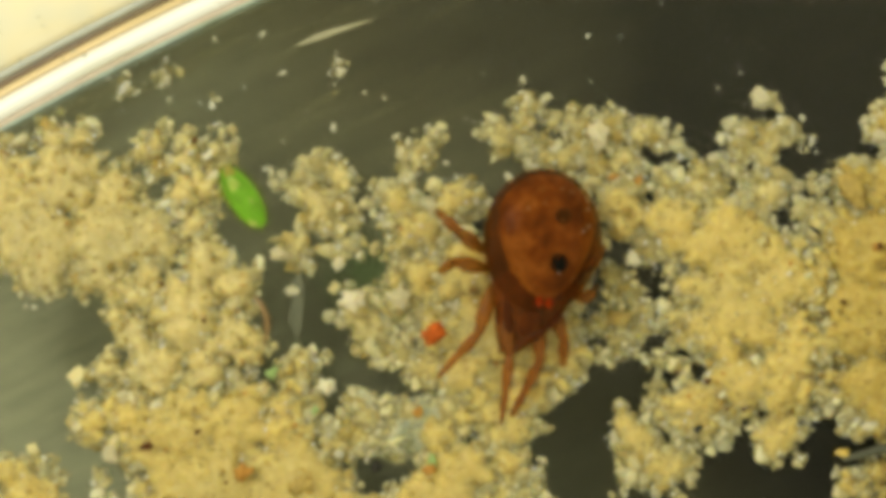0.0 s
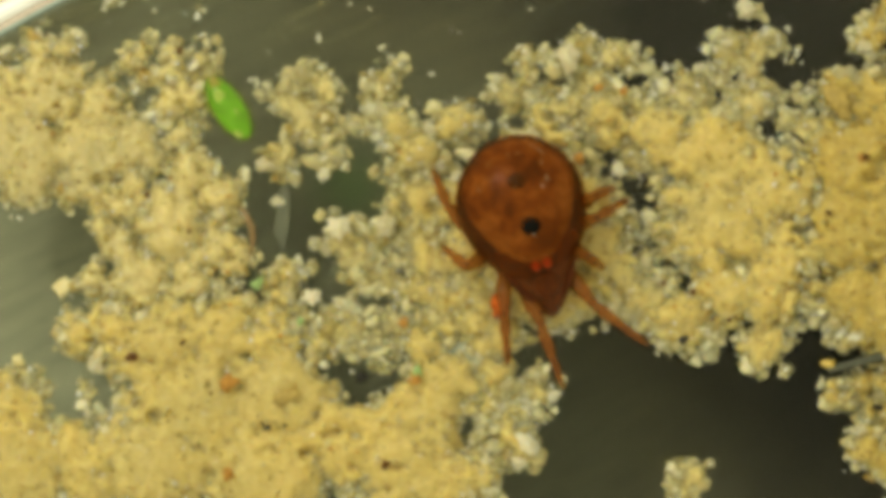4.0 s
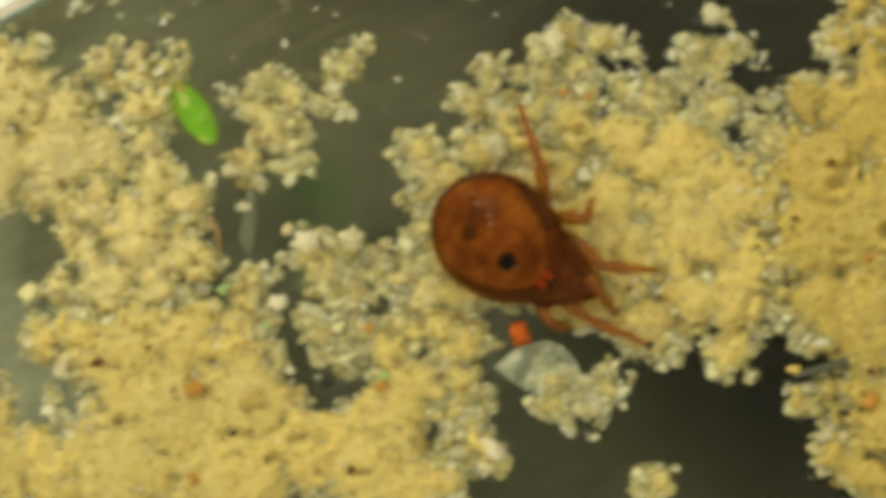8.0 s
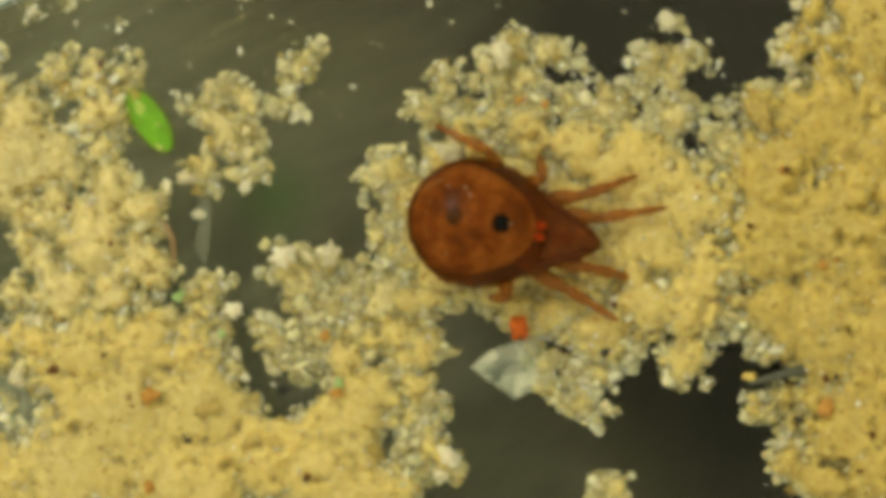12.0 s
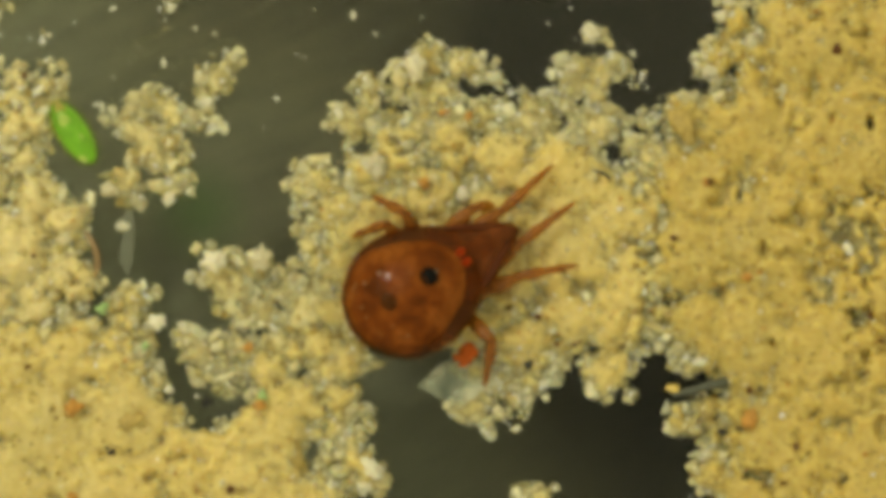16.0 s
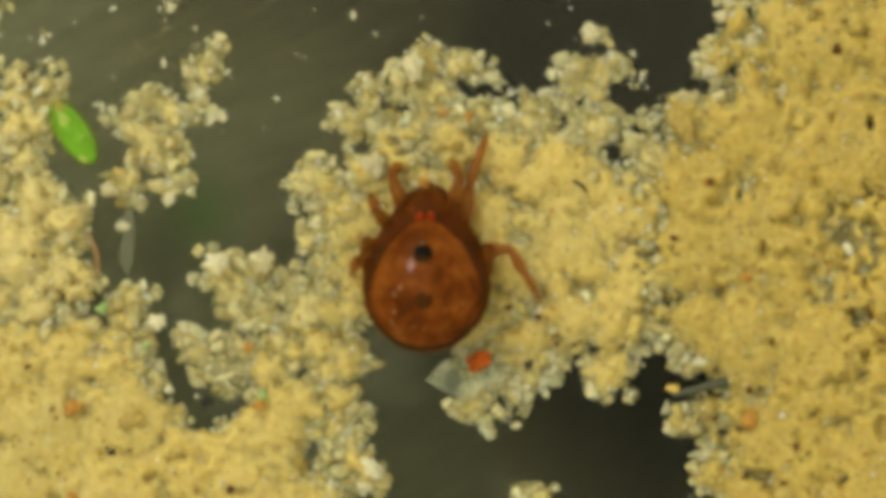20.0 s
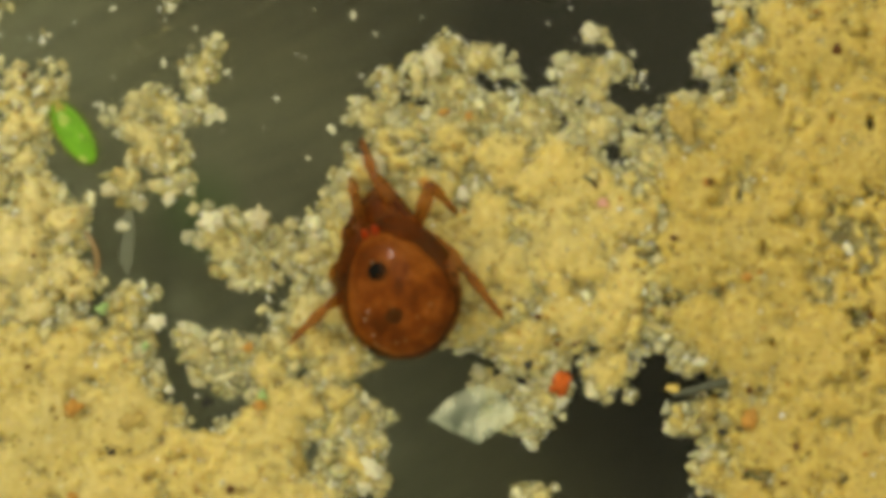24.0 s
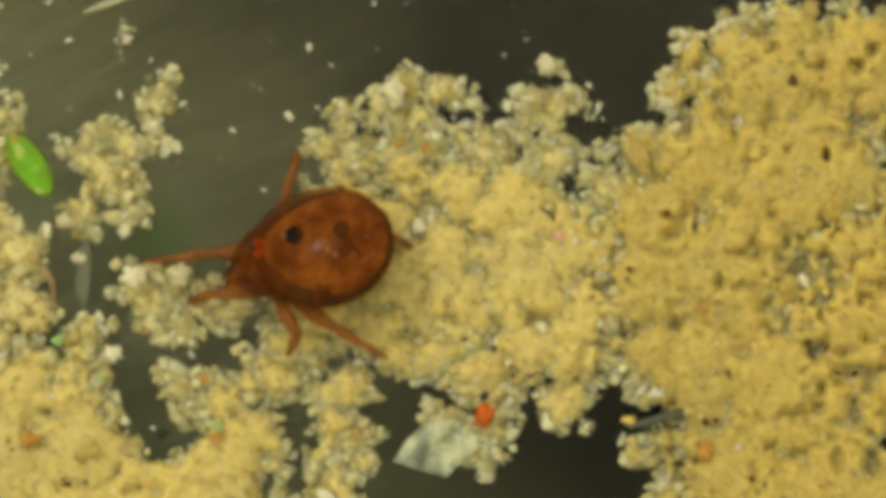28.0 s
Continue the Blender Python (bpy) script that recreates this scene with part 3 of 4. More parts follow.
    CLUMPS["sparse"] = debris_clump("thin grey green film of sparse crumbs", [
        (790, 380, 45), (868, 345, 42), (835, 330, 34), (850, 440, 50), (800, 490, 45), (870, 540, 45)], (), 72, 12, 1.5, lumps=14, gaps=0.85)
    CLUMPS["filler"] = debris_clump("loose pale crumbs that slide into a heap", [
        (320, 625, 38), (340, 590, 30), (285, 640, 26)], (), 73, 30, lumps=18)
    CLUMPS["south_edge"] = debris_clump("pale crumbs spilling from the heap's edge", [
        (640, 745, 36), (620, 715, 30), (655, 780, 26)], (), 74, 34, lumps=18)
    CLUMPS["south_tip"] = debris_clump("loose cream crumbs that break off a heap", [
        (605, 640, 46), (598, 712, 42), (595, 770, 32), (622, 832, 42)], (), 76, 44, lumps=24, gaps=0.15)
    CLUMPS["fluff"] = debris_clump("wisp of pale fluff lifted by the mite", [
        (740, 300, 20), (756, 284, 15), (727, 314, 12)], (), 75, 12, 0.9, lumps=6, bed=PALE_BED, grain=0.6, gaps=0.4)
    CLUMPS["south"] = debris_clump("scattered pale crumbs beside the clear patch", [
        (800, 590, 50), (850, 650, 45), (800, 650, 38)], (), 69, 36, lumps=24, gaps=0.25)
    CLUMPS["north_one"] = debris_clump("whitish crumbly clump at the dark edge", [
        (615, 220, 32), (650, 180, 36), (690, 215, 44), (740, 225, 40), (795, 225, 38), (745, 178, 38), (700, 182, 28)], (), 77, 24, lumps=30, gaps=0.5, bed=PALE_BED)
    CLUMPS["north_two"] = debris_clump("whitish jagged clump reaching into the dark", [
        (740, 125, 34), (757, 92, 18), (822, 118, 26), (855, 128, 20), (790, 170, 36), (860, 200, 30)], (), 78, 24, lumps=26, gaps=0.54, bed=PALE_BED)
    CLUMPS["north_east"] = debris_clump("pale loose crumbs with dark gaps", [
        (930, 215, 34), (1000, 195, 34), (1050, 140, 34), (1020, 130, 26), (1100, 130, 24), (1060, 220, 48), (1125, 235, 34),
        (990, 250, 50), (1140, 280, 45)], [(1135, 225, 14)], 88, 24, lumps=32, gaps=0.68, bed=PALE_BED)
    CLUMPS["east"] = debris_clump("huge cream heap of crumbs filling one side", [
        (1300, 40, 34), (1270, 120, 34), (1340, 90, 52), (1225, 205, 50), (1450, 80, 130), (1600, 60, 110), (1330, 230, 115), (1500, 260, 150),
        (1690, 300, 80), (1240, 330, 100), (1400, 420, 150), (1570, 450, 150), (1220, 450, 100), (1240, 570, 80), (1330, 600, 110),
        (1480, 640, 150), (1640, 620, 120), (1230, 740, 48), (1290, 760, 70), (1270, 835, 50), (1400, 800, 130), (1560, 830, 150), (1340, 870, 70)],
        [(1225, 690, 30)], 99, 55, lumps=200, gaps=0.12, bed=DIM_TAN_BED, worn=0.34, thin=SEAM + [(1302, 335, 18), (1484, 368, 18), (1534, 352, 22), (1532, 409, 18), (1545, 468, 24), (1500, 505, 26), (1420, 218, 14), (1540, 227, 14), (1293, 164, 20), (1485, 620, 22), (1330, 70, 18), (1230, 770, 26), (1300, 770, 20), (1520, 560, 16), (1400, 690, 14), (1262, 732, 22), (1285, 805, 22), (1345, 840, 20), (1420, 800, 14), (1500, 845, 16), (1440, 740, 14), (1370, 610, 12)])
    CLUMPS["flake_bits"] = debris_clump("pale crumbs clinging to the milky flake", [
        (880, 685, 34), (912, 702, 28), (930, 660, 34), (850, 650, 30)], (), 111, 34, lumps=16)
    CLUMPS["stray"] = debris_clump("stray pale crumb clump on the dark glass", [
        (895, 700, 30), (920, 720, 24)], (), 112, 30, lumps=10)
    CLUMPS["foot"] = debris_clump("small pale clump alone on dark glass", [
        (942, 908, 34), (962, 886, 18)], (), 113, 30, lumps=10)
    for k, (x, y, r) in enumerate(((-80, 34, 15), (-68, 48, 9), (-10, 24, 14), (300, 8, 12), (294, 34, 10), (80, 70, 9))):
        debris_clump("wispy pale floc alone on dark glass", [(x, y, r * 0.55), (x + r * 0.5, y - r * 0.9, r * 0.35), (x - r * 0.5, y + r * 0.6, r * 0.3)], (), 130 + k, 12, 0.6, lumps=2, bed=PALE_BED, grain=0.6, group="flocs")
    CLUMPS["islet"] = debris_clump("tiny greyish crumb cluster on dark glass", [
        (1072, 76, 20)], (), 114, 20, lumps=5)


def white_lump(x, y, r, z=25, label="bright white rounded lump among crumbs"):
    ob = new("white_lump", WHITE_MESHES[int(x + y) % 6])
    ob.location = at(x, y, z)
    ob.scale = (r, r * 0.85, r * 0.8)
    ob.rotation_euler = (0.2, 0.1, x * 0.37)
    return tagged(ob, label, "debris lump", "white lumps")


def speck(name, x, y, z, sx, sy, turn, m, label, seed=0):
    v, f = FINE[seed % 6] if seed < 6 or name != "red_grain" else ico(3, 0.7, 27)
    ob = new(name, mesh_from(name, v * np.array([sx, sy, min(sx, sy) * 0.6]), f, [m]))
    ob.location = at(x, y, z)
    ob.rotation_euler = (0, 0, radians(turn))
    return tagged(ob, label, name.replace("_", " "))


MOVERS = {}


def build_small_things():
    # the green pellet
    pel = thing("green_pellet", 131, 236, 30, "bright green oval pellet with a clear rim lying on glass", "pellet")
    pel.rotation_euler = (0, 0, radians(-57))
    st = [(-67 * math.cos(math.pi * k / 20), 33 * max(math.sin(math.pi * k / 20), 0.001), 26 * max(math.sin(math.pi * k / 20), 0.001)) for k in range(21)]
    part("core", lathe("core", [(x * 0.92, w * 0.80, h * 0.84) for x, w, h in st], [GREEN]), pel)
    part("clear_skin", lathe("clear_skin", st, [GREEN_RIM]), pel, "clear pale green skin")
    v, f = ico(3, 0.25, 71)
    for px, py, r, m, label in ((-47, 3, 13, TAWNY, "tawny worn end"), (-26, -2, 13, YELLOWISH, "pale greenish patch"), (45, -9, 10, YELLOWISH, "pale greenish patch"), (12, 8, 5, YELLOWISH, "pale greenish patch")):
        edge = max(0, 1 - (px / 61) ** 2 - (py / 27) ** 2) ** 0.5
        part("pale_patch", mesh_from("pale_patch", v * np.array([r * 1.2, r * 0.7, 2.2]), f, [m]), pel, label, (px, py, 21.5 * edge))
    # red grain that the mite pushes
    MOVERS["red"] = speck("red_grain", 858, 630, 62, 21, 14, 20, RED, "bright orange red rough grain on crumbs", 6)
    # specks
    for i, (x, y, r) in enumerate(((462, 716, 8), (128, 722, 13), (440, 615, 7), (1320, 490, 7), (1250, 323, 6), (785, 200, 6), (1325, 745, 12), (130, 880, 9), (750, 325, 8), (830, 205, 6))):
        speck("orange_flake", x, y, 52, r * 1.2, r, i * 40, ORANGE, "small orange brown flake lying on crumbs", i)
    for i, (x, y, r) in enumerate(((-38, 675, 9), (407, 866, 8), (1480, 88, 9), (900, 545, 4.5), (952, 560, 6), (1540, 560, 6), (1560, 605, 5), (1025, 605, 4), (985, 610, 4),
                                   (1016, 610, 5), (1408, 790, 6), (50, 650, 5), (-12, 390, 5), (1190, 420, 6), (1255, 322, 6), (1325, 690, 7), (45, 135, 6), (1385, 855, 5))):
        speck("brown_speck", x, y, 54, r, r * 0.8, i * 53, BROWN, "tiny dark brown speck on crumbs", i)
    # the speck at (1278, 764) stands in for a dark hole
    for i, (x, y, r) in enumerate(((200, 800, 6), (365, 712, 10), (935, 645, 8), (190, 792, 4), (1590, 605, 6), (1278, 764, 7), (230, 797, 3.5), (1345, 688, 5))):
        speck("dark_speck", x, y, 52, r, r * 0.8, i * 31, DARK, "tiny black speck on crumbs", i)
    MOVERS["late"] = speck("brown_speck", 575, 690, 5, 10, 9, 0, BROWN, "dark brown speck dragged out from a heap", 3)
    MOVERS["bit"] = speck("dark_speck", 546, 284, 60, 9, 9, 0, DARK, "black bead beside the mite", 1)
    for x, y, r in ((180, 548, 9), (465, 702, 10), (187, 540, 6), (258, 612, 7)):
        speck("green_fleck", x, y, 46, r, r * 0.7, x, plain("pale_green_skin", (0.34, 0.50, 0.17)), "small pale green fleck among crumbs", 2)
    # fibres and flakes
    fib = new("black_fibre", tube("black_fibre", [(-14, 10, 0), (-4, 6, 3), (6, 0, 4), (12, -8, 2), (12, -14, 0)], [0.5, 3, 4, 3, 0.5], [DARK]))
    fib.location = at(1035, 340, 58)
    tagged(fib, "short bent black fibre on crumbs", "fibre")
    MOVERS["fibre"] = fib
    fib = new("tan_fibre", tube("tan_fibre", [(-16, 48, 0), (-4, 30, 8), (6, 8, 10), (8, -16, 8), (2, -44, 0)], [1, 5, 6, 5, 1], [FIBRE]))
    fib.location = at(166, 455, 40)
    tagged(fib, "curved translucent tan fibre at a heap's edge", "fibre")
    strip = new("clear_strip", tube("clear_strip", [(6, 62, 0), (0, 40, 6), (2, 10, 8), (-4, -24, 7), (2, -60, 0)], [1, 14, 12, 15, 1], [GLASSY], 12))
    strip.location = at(226, 430, 8)
    tagged(strip, "clear glassy strip on the glass", "strip")
    # the strip's bright glint, added as a small white solid
    speck("clear_crystal", 217, 401, 26, 14, 7, 10, WHITE, "small white grain added as the glint on a clear strip", 4)
    speck("ochre_flake", 1207, 222, 52, 32, 16, -55, OCHRE, "ochre wedge shaped flake on crumbs", 2)
    speck("ochre_flake", 232, 745, 52, 26, 10, 30, OCHRE, "ochre stained flake on crumbs", 4)
    rod = new("grey_rod", tube("grey_rod", [(-50, -12, 0), (-20, -5, 2), (15, 5, 2), (46, 11, 2), (50, 12, 0)], [5, 7, 8, 12, 2], [GREY_ROD], 8))
    rod.location = at(1240, 687, 30)
    tagged(rod, "dark grey short rod across a gap", "rod")
    speck("yellow_bead", 1191, 687, 34, 9, 8, 0, YELLOW, "shiny yellow bead at the rod's end", 5)
    MOVERS["pink"] = speck("pink_fleck", 1063, 329, 54, 9, 8, 0, plain("pink_skin", (0.8, 0.42, 0.33)), "tiny pink fleck beside a fibre", 1)
    # the milky flake: a thin curved shard with one sharp tip
    n, rows = 18, 9
    verts, faces = [], []
    for side in (1.8, -1.8):
        for i in range(n + 1):
            u = i / n
            upper = 47 * (1 - abs((u - 0.64) / 0.64) ** 1.9) if u < 0.64 else 47 * (1 - 0.9 * ((u - 0.64) / 0.36) ** 2.2)
            lower = -58 * (u / 0.54) ** 1.15 if u < 0.54 else -58 + 30 * (u - 0.54) / 0.46
            lower += 3.5 * math.sin(21 * u) * min(1, 4 * u) * (1 - u)
            for j in range(rows):
                v = j / (rows - 1)
                y = lower + (upper - lower) * v
                verts.append((-84 + 150 * u + 6 * math.sin(3 * v), y, 13 * math.sin(math.pi * v) * math.sin(math.pi * (0.15 + 0.8 * u)) + 2 * math.sin(9 * v + 5 * u) + side))
    m = (n + 1) * rows
    for s in (0, 1):
        for i in range(n):
            for j in range(rows - 1):
                a = s * m + i * rows + j
                faces.append((a, a + rows, a + rows + 1, a + 1) if s == 0 else (a, a + 1, a + rows + 1, a + rows))
    for i in range(n):
        for j in (0, rows - 1):
            a = i * rows + j
            faces.append((a, a + m, a + m + rows, a + rows))
    fl = new("milky_flake", mesh_from("milky_flake", np.array(verts), faces, [FLAKE]))
    fl.location = at(805, 672, 28)
    MOVERS["flake"] = tagged(fl, "thin curved milky translucent flake", "flake")
    # white lumps
    for x, y, r in ((1044, 60, 19), (1256, 125, 15), (1300, 32, 13), (1500, 440, 10), (660, 295, 24), (1330, 75, 13), (300, 690, 9), (960, 165, 9),
                    (280, 570, 15), (195, 338, 15), (300, 352, 11), (1275, 30, 12), (-82, 590, 11), (-105, 690, 16), (1010, 120, 8), (1250, 805, 11), (-262, 200, 10),
                    (660, 830, 18), (645, 860, 12), (935, 590, 10), (1345, 270, 10), (1240, 640, 10), (70, 160, 8), (-240, 235, 12), (820, 345, 13)):
        white_lump(x, y, r)
    MOVERS["white_a"] = white_lump(382, 462, 20, 42)
    MOVERS["white_b"] = white_lump(462, 460, 19, 42)
    MOVERS["white_c"] = white_lump(735, 122, 22, 40)
    # pale bits on the bare glass
    rnd = random.Random(5)
    MOVERS["leg_crumb"] = white_lump(600, 200, 7, 40, "pale crumb stuck to a leg's tip")
    for x, y, r in ((625, 28, 8), (290, 112, 7), (305, 15, 10), (300, -5, 7), (-5, 28, 11), (-80, 45, 10), (-75, 35, 8), (-90, 60, 7), (640, 135, 5), (880, 153, 5), (1135, 140, 8),
                    (165, -53, 6), (740, -50, 5), (345, 50, 5), (490, 175, 6), (75, 75, 6), (1010, 15, 4), (545, 280, 5), (1120, 95, 7), (1000, 118, 6), (980, 155, 5), (402, 128, 8),
                    (-240, 430, 6), (-255, 428, 5), (1145, 155, 4), (380, 60, 4), (970, 42, 4), (180, 190, 9), (170, 185, 6), (665, 60, 4), (200, 15, 6), (80, -45, 5)):
        ob = new("pale_crumb", WHITE_MESHES[rnd.randrange(6)])
        ob.location = at(x, y, r * 0.4)
        ob.scale = (r * 0.85, r * 0.55, r * 0.4)
        ob.rotation_euler = (0, 0, rnd.uniform(0, 6))
        tagged(ob, "tiny pale crumb alone on dark glass", "crumb", "crumbs on glass")
    rng = np.random.default_rng(6)
    far = np.stack([rng.uniform(-320, 1260, 420), rng.uniform(-150, 260, 420)], axis=-1)
    far = far[rng.random(420) < np.interp(far[:, 0], [-300, 500, 1300], [1.0, 0.6, 0.35])]
    motes = crumbs_mesh("glass_dust", np.stack([far[:, 0] - 470, 60 - far[:, 1], np.full(len(far), 1.2)], axis=-1), 1.2 + 3.4 * rng.random(len(far)) ** 3, np.zeros(len(far), dtype=int), rng, [MOTE], TINY)
    dust = new("glass_dust", motes)
    dust.location = at(470, 60, 0)
    tagged(dust, "fine pale dust scattered on the glass", "dust", kind="stuff")
    for k in range(24):
        x, y, n = rnd.uniform(-140, 520), rnd.uniform(-110, 110), rnd.uniform(25, 110)
        line = new("faint_scratch", tube("faint_scratch", [(-n, -n * 0.45, 0), (-n * 0.3, -n * 0.12, 0.6), (n * 0.3, n * 0.16, 0.6), (n, n * 0.42, 0)], [0.6, 8, 7, 0.6], [HAZE], 6))
        line.location = at(x, y, 0.5)
        tagged(line, "faint hazy scratch in the glass", "scratch", "scratches")
    sc = new("bright_streak", tube("bright_streak", [(-66, -22, 0), (-30, -8, 2), (10, 6, 2), (70, 24, 0)], [1, 6, 5, 1], [STREAK], 8))
    sc.location = at(290, -55, 1)
    tagged(sc, "bright shallow scratch in the glass", "scratch")


# ---- the mite ----
HIPS = {"I": (120, 40), "II": (98, 62), "III": (62, 80), "IV": (30, 92)}
FEMUR, SHANK = 80, 105
REACH = {"I": 1.15, "II": 1.0, "III": 1.0, "IV": 1.03}     # the front legs are the longest
RIDE = 118              # height of the body's middle


NECK = (90, 0, -8)       # hinge of the front shield


def build_mite():
    mite = thing("mite", 650, 310, RIDE, "glossy amber brown round mite crawling over crumbs", "mite")
    shell = [(-127, 0.5, 0.5), (-124, 24.8, 18), (-115, 50.7, 36), (-96, 75.6, 54), (-72, 97.3, 68), (-44, 110.7, 76), (-12, 115.9, 79), (20, 113.5, 77), (50, 106, 72),
             (76, 94, 65), (97, 79, 55), (112, 62, 44), (122, 44, 32), (128, 25, 19), (131, 0.5, 1)]
    gut = [(-4 + x * 0.90, w * min(0.92, max(0.66, 0.85 - 0.0016 * x)), h * 0.82) for x, w, h in shell]
    belly = [(x * 0.97, w * 0.965, h * 0.9) for x, w, h in shell]
    part("hysterosoma", lathe("hysterosoma", shell, [CUTICLE], 40, 1.0, 0.75), mite, "glossy translucent amber shell")
    part("gut", lathe("gut", gut, [GUT], 32, 1.0, 0.75), mite, "mottled brown gut seen through the shell")
    part("belly", lathe("belly", belly, [BELLY], 32, 0.35, 0.8), mite, "dark brown underside")
    v, f = ico(3, 0.06, 3)
    part("food_bolus", mesh_from("food_bolus", v * np.array([20, 18, 13]), f, [BLACK]), mite, "round black food bolus", (40, 0, 67))
    part("brown_spot", mesh_from("brown_spot", v * np.array([17, 17, 7]), f, [SPOT]), mite, "dim dark brown spot", (-43, 0, 63))
    for x, y, r in ((-20, 60, 28), (-14, -62, 26), (28, 55, 17), (-70, -32, 20), (-66, 36, 19), (10, -40, 13)):
        part("gut_lobe", mesh_from("gut_lobe", v * np.array([r * 1.3, r * 0.8, 10]), f, [LOBE]), mite, "pale tan gut lobe under the shell", (x, y, 61 - abs(y) * 0.42 - abs(x + 5) * 0.16))
    # pale grains serve as dust and as painted highlights on the shell
    dust = random.Random(9)
    for k in range(15):
        a, f0 = dust.uniform(-0.9, 0.9), dust.uniform(-95, 70)
        w = 112 * math.sqrt(max(0, 1 - (f0 / 126) ** 2))
        r = dust.uniform(1.2, 3.0)
        ob = part("dust_grain", WHITE_MESHES[k % 6], mite, "pale grain on the shell, doubling as dust and painted glint", (f0, w * math.sin(a), 78 / 112 * w * math.cos(a)))
        ob.scale = (r, r, r)
    for y in (-10, 10):
        part("red_spot", mesh_from("red_spot", v * np.array([11, 8, 5]), f, [RED_SPOT]), mite, "red spot at the neck", (110, y, 35))
    head = [(-44, 20, 10), (-29, 82, 30), (-6, 85, 42), (16, 76, 45), (42, 61, 43), (67, 49, 38), (90, 38, 31), (108, 27, 24), (121, 17, 16), (129, 9, 9), (133, 0.5, 1)]
    shield = part("prodorsum", lathe("prodorsum", head, [HEAD], 28, 0.9, 0.9), mite, "wedge shaped dark amber front shield", NECK)
    for y in (-1, 1):
        part("mouthpart", tube("mouthpart", [(96, 8 * y, -10), (118, 8 * y, -13), (138, 4 * y, -17)], [7, 5, 1], [HEAD], 8), shield)
    for y in (-1, 1):
        part("lamella", tube("lamella", [(6, 65 * y, 22), (36, 52 * y, 28), (66, 35 * y, 25), (94, 20 * y, 18), (116, 9 * y, 10)], [2, 6, 6.5, 5, 1.5], [RIDGE], 8), shield, "dark ridge along the shield's edge")
    v2, f2 = ico(3, 0.1, 8)
    part("pale_field", mesh_from("pale_field", v2 * np.array([30, 17, 6]), f2, [FIELD]), shield, "lighter orange field of the front shield", (50, 0, 27))
    MOVERS["shield"] = shield
    for n, (x, y) in HIPS.items():
        for side, s in (("L", 1), ("R", -1)):
            k = REACH[n]
            leg = part("leg", tube("leg", [(k * u, 0, w) for u, w in ((-14, 0), (0, 1), (14, 2), (34, 4), (54, 5), (68, 3), (76, 1), (FEMUR + 3, 0))], [3, 9, 10, 14, 13.5, 9.5, 10, 6], [LEG], 12), mite, "jointed amber leg", (x, s * y, -46))
            shank = part("shank", tube("shank", [(k * u, 0, w) for u, w in ((-3, 0), (4, 0), (20, 3), (36, 4), (50, 2), (56, 1), (72, 2), (88, 0), (100, -2), (SHANK + 4, -5))], [5, 8, 10.5, 10, 7, 6.5, 7.5, 5.5, 4, 1], [LEG], 10), leg, "thin end of the leg", (k * FEMUR, 0, 0))
            MOVERS["leg" + side + n], MOVERS["shank" + side + n] = leg, shank
    MOVERS["mite"] = mite


MITE_ROWS = [
    (0, 657, 311, -97, -4, -32), (0.5, 653, 328, -96, -3, -31), (1, 630, 354, -94, -1, -30), (1.5, 629, 379, -89, -1, -20),
    (2, 627, 375, -84, 0, -10), (2.5, 637, 395, -83, 0, -13), (3, 655, 416, -82, -1, -16), (3.5, 648, 406, -78, 0, -10),
    (5.5, 655, 419, -61, -3, 6), (6, 666, 423, -59, 0, 8), (6.5, 701, 425, -56, 0, 9), (7, 707, 436, -54, 0, 10),
    (7.5, 685, 445, -45, -2, 16), (8, 668, 454, -36, -3, 23), (8.5, 664, 442, -32, -6, 22), (9, 667, 445, -28, -9, 20),
    (9.5, 698, 429, -28, -12, 20), (10, 693, 441, -27, -14, 21), (10.5, 695, 444, -24, -12, 14), (11, 711, 433, -21, -10, 7),
    (11.5, 710, 411, -16, -2, -5), (13.5, 718, 471, 13, 1, -4), (14, 721, 499, 17, -4, -1), (14.5, 717, 532, 20, -1, -3),
    (15, 722, 512, 24, 1, -4), (15.5, 726, 501, 28, 1, -5), (16, 728, 517, 32, 1, -6), (16.5, 742, 529, 40, 0, -6),
    (17, 736, 518, 48, -1, -5), (17.5, 730, 505, 52, -2, -7), (18, 728, 482, 57, -2, -9), (18.5, 748, 487, 68, 0, -8),
    (19, 769, 513, 80, 3, -8), (19.5, 752, 503, 85, 6, -6), (20, 755, 499, 90, 9, -5), (20.5, 763, 515, 94, 4, -9),
    (21, 728, 525, 97, 0, -13), (21.5, 720, 520, 97, -2, -16), (23.5, 658, 535, 98, 1, -26), (24, 705, 512, 110, 2, -21),
    (25, 690, 500, 121, 4, -11), (26, 705, 425, 152, 10, 3), (27, 684, 459, 152, 7, -6), (28, 653, 384, 188, 9, 28),
]
# leg: seconds, turn and lift of the femur, turn and lift of the shank, in degrees
LEG_ROWS = {}
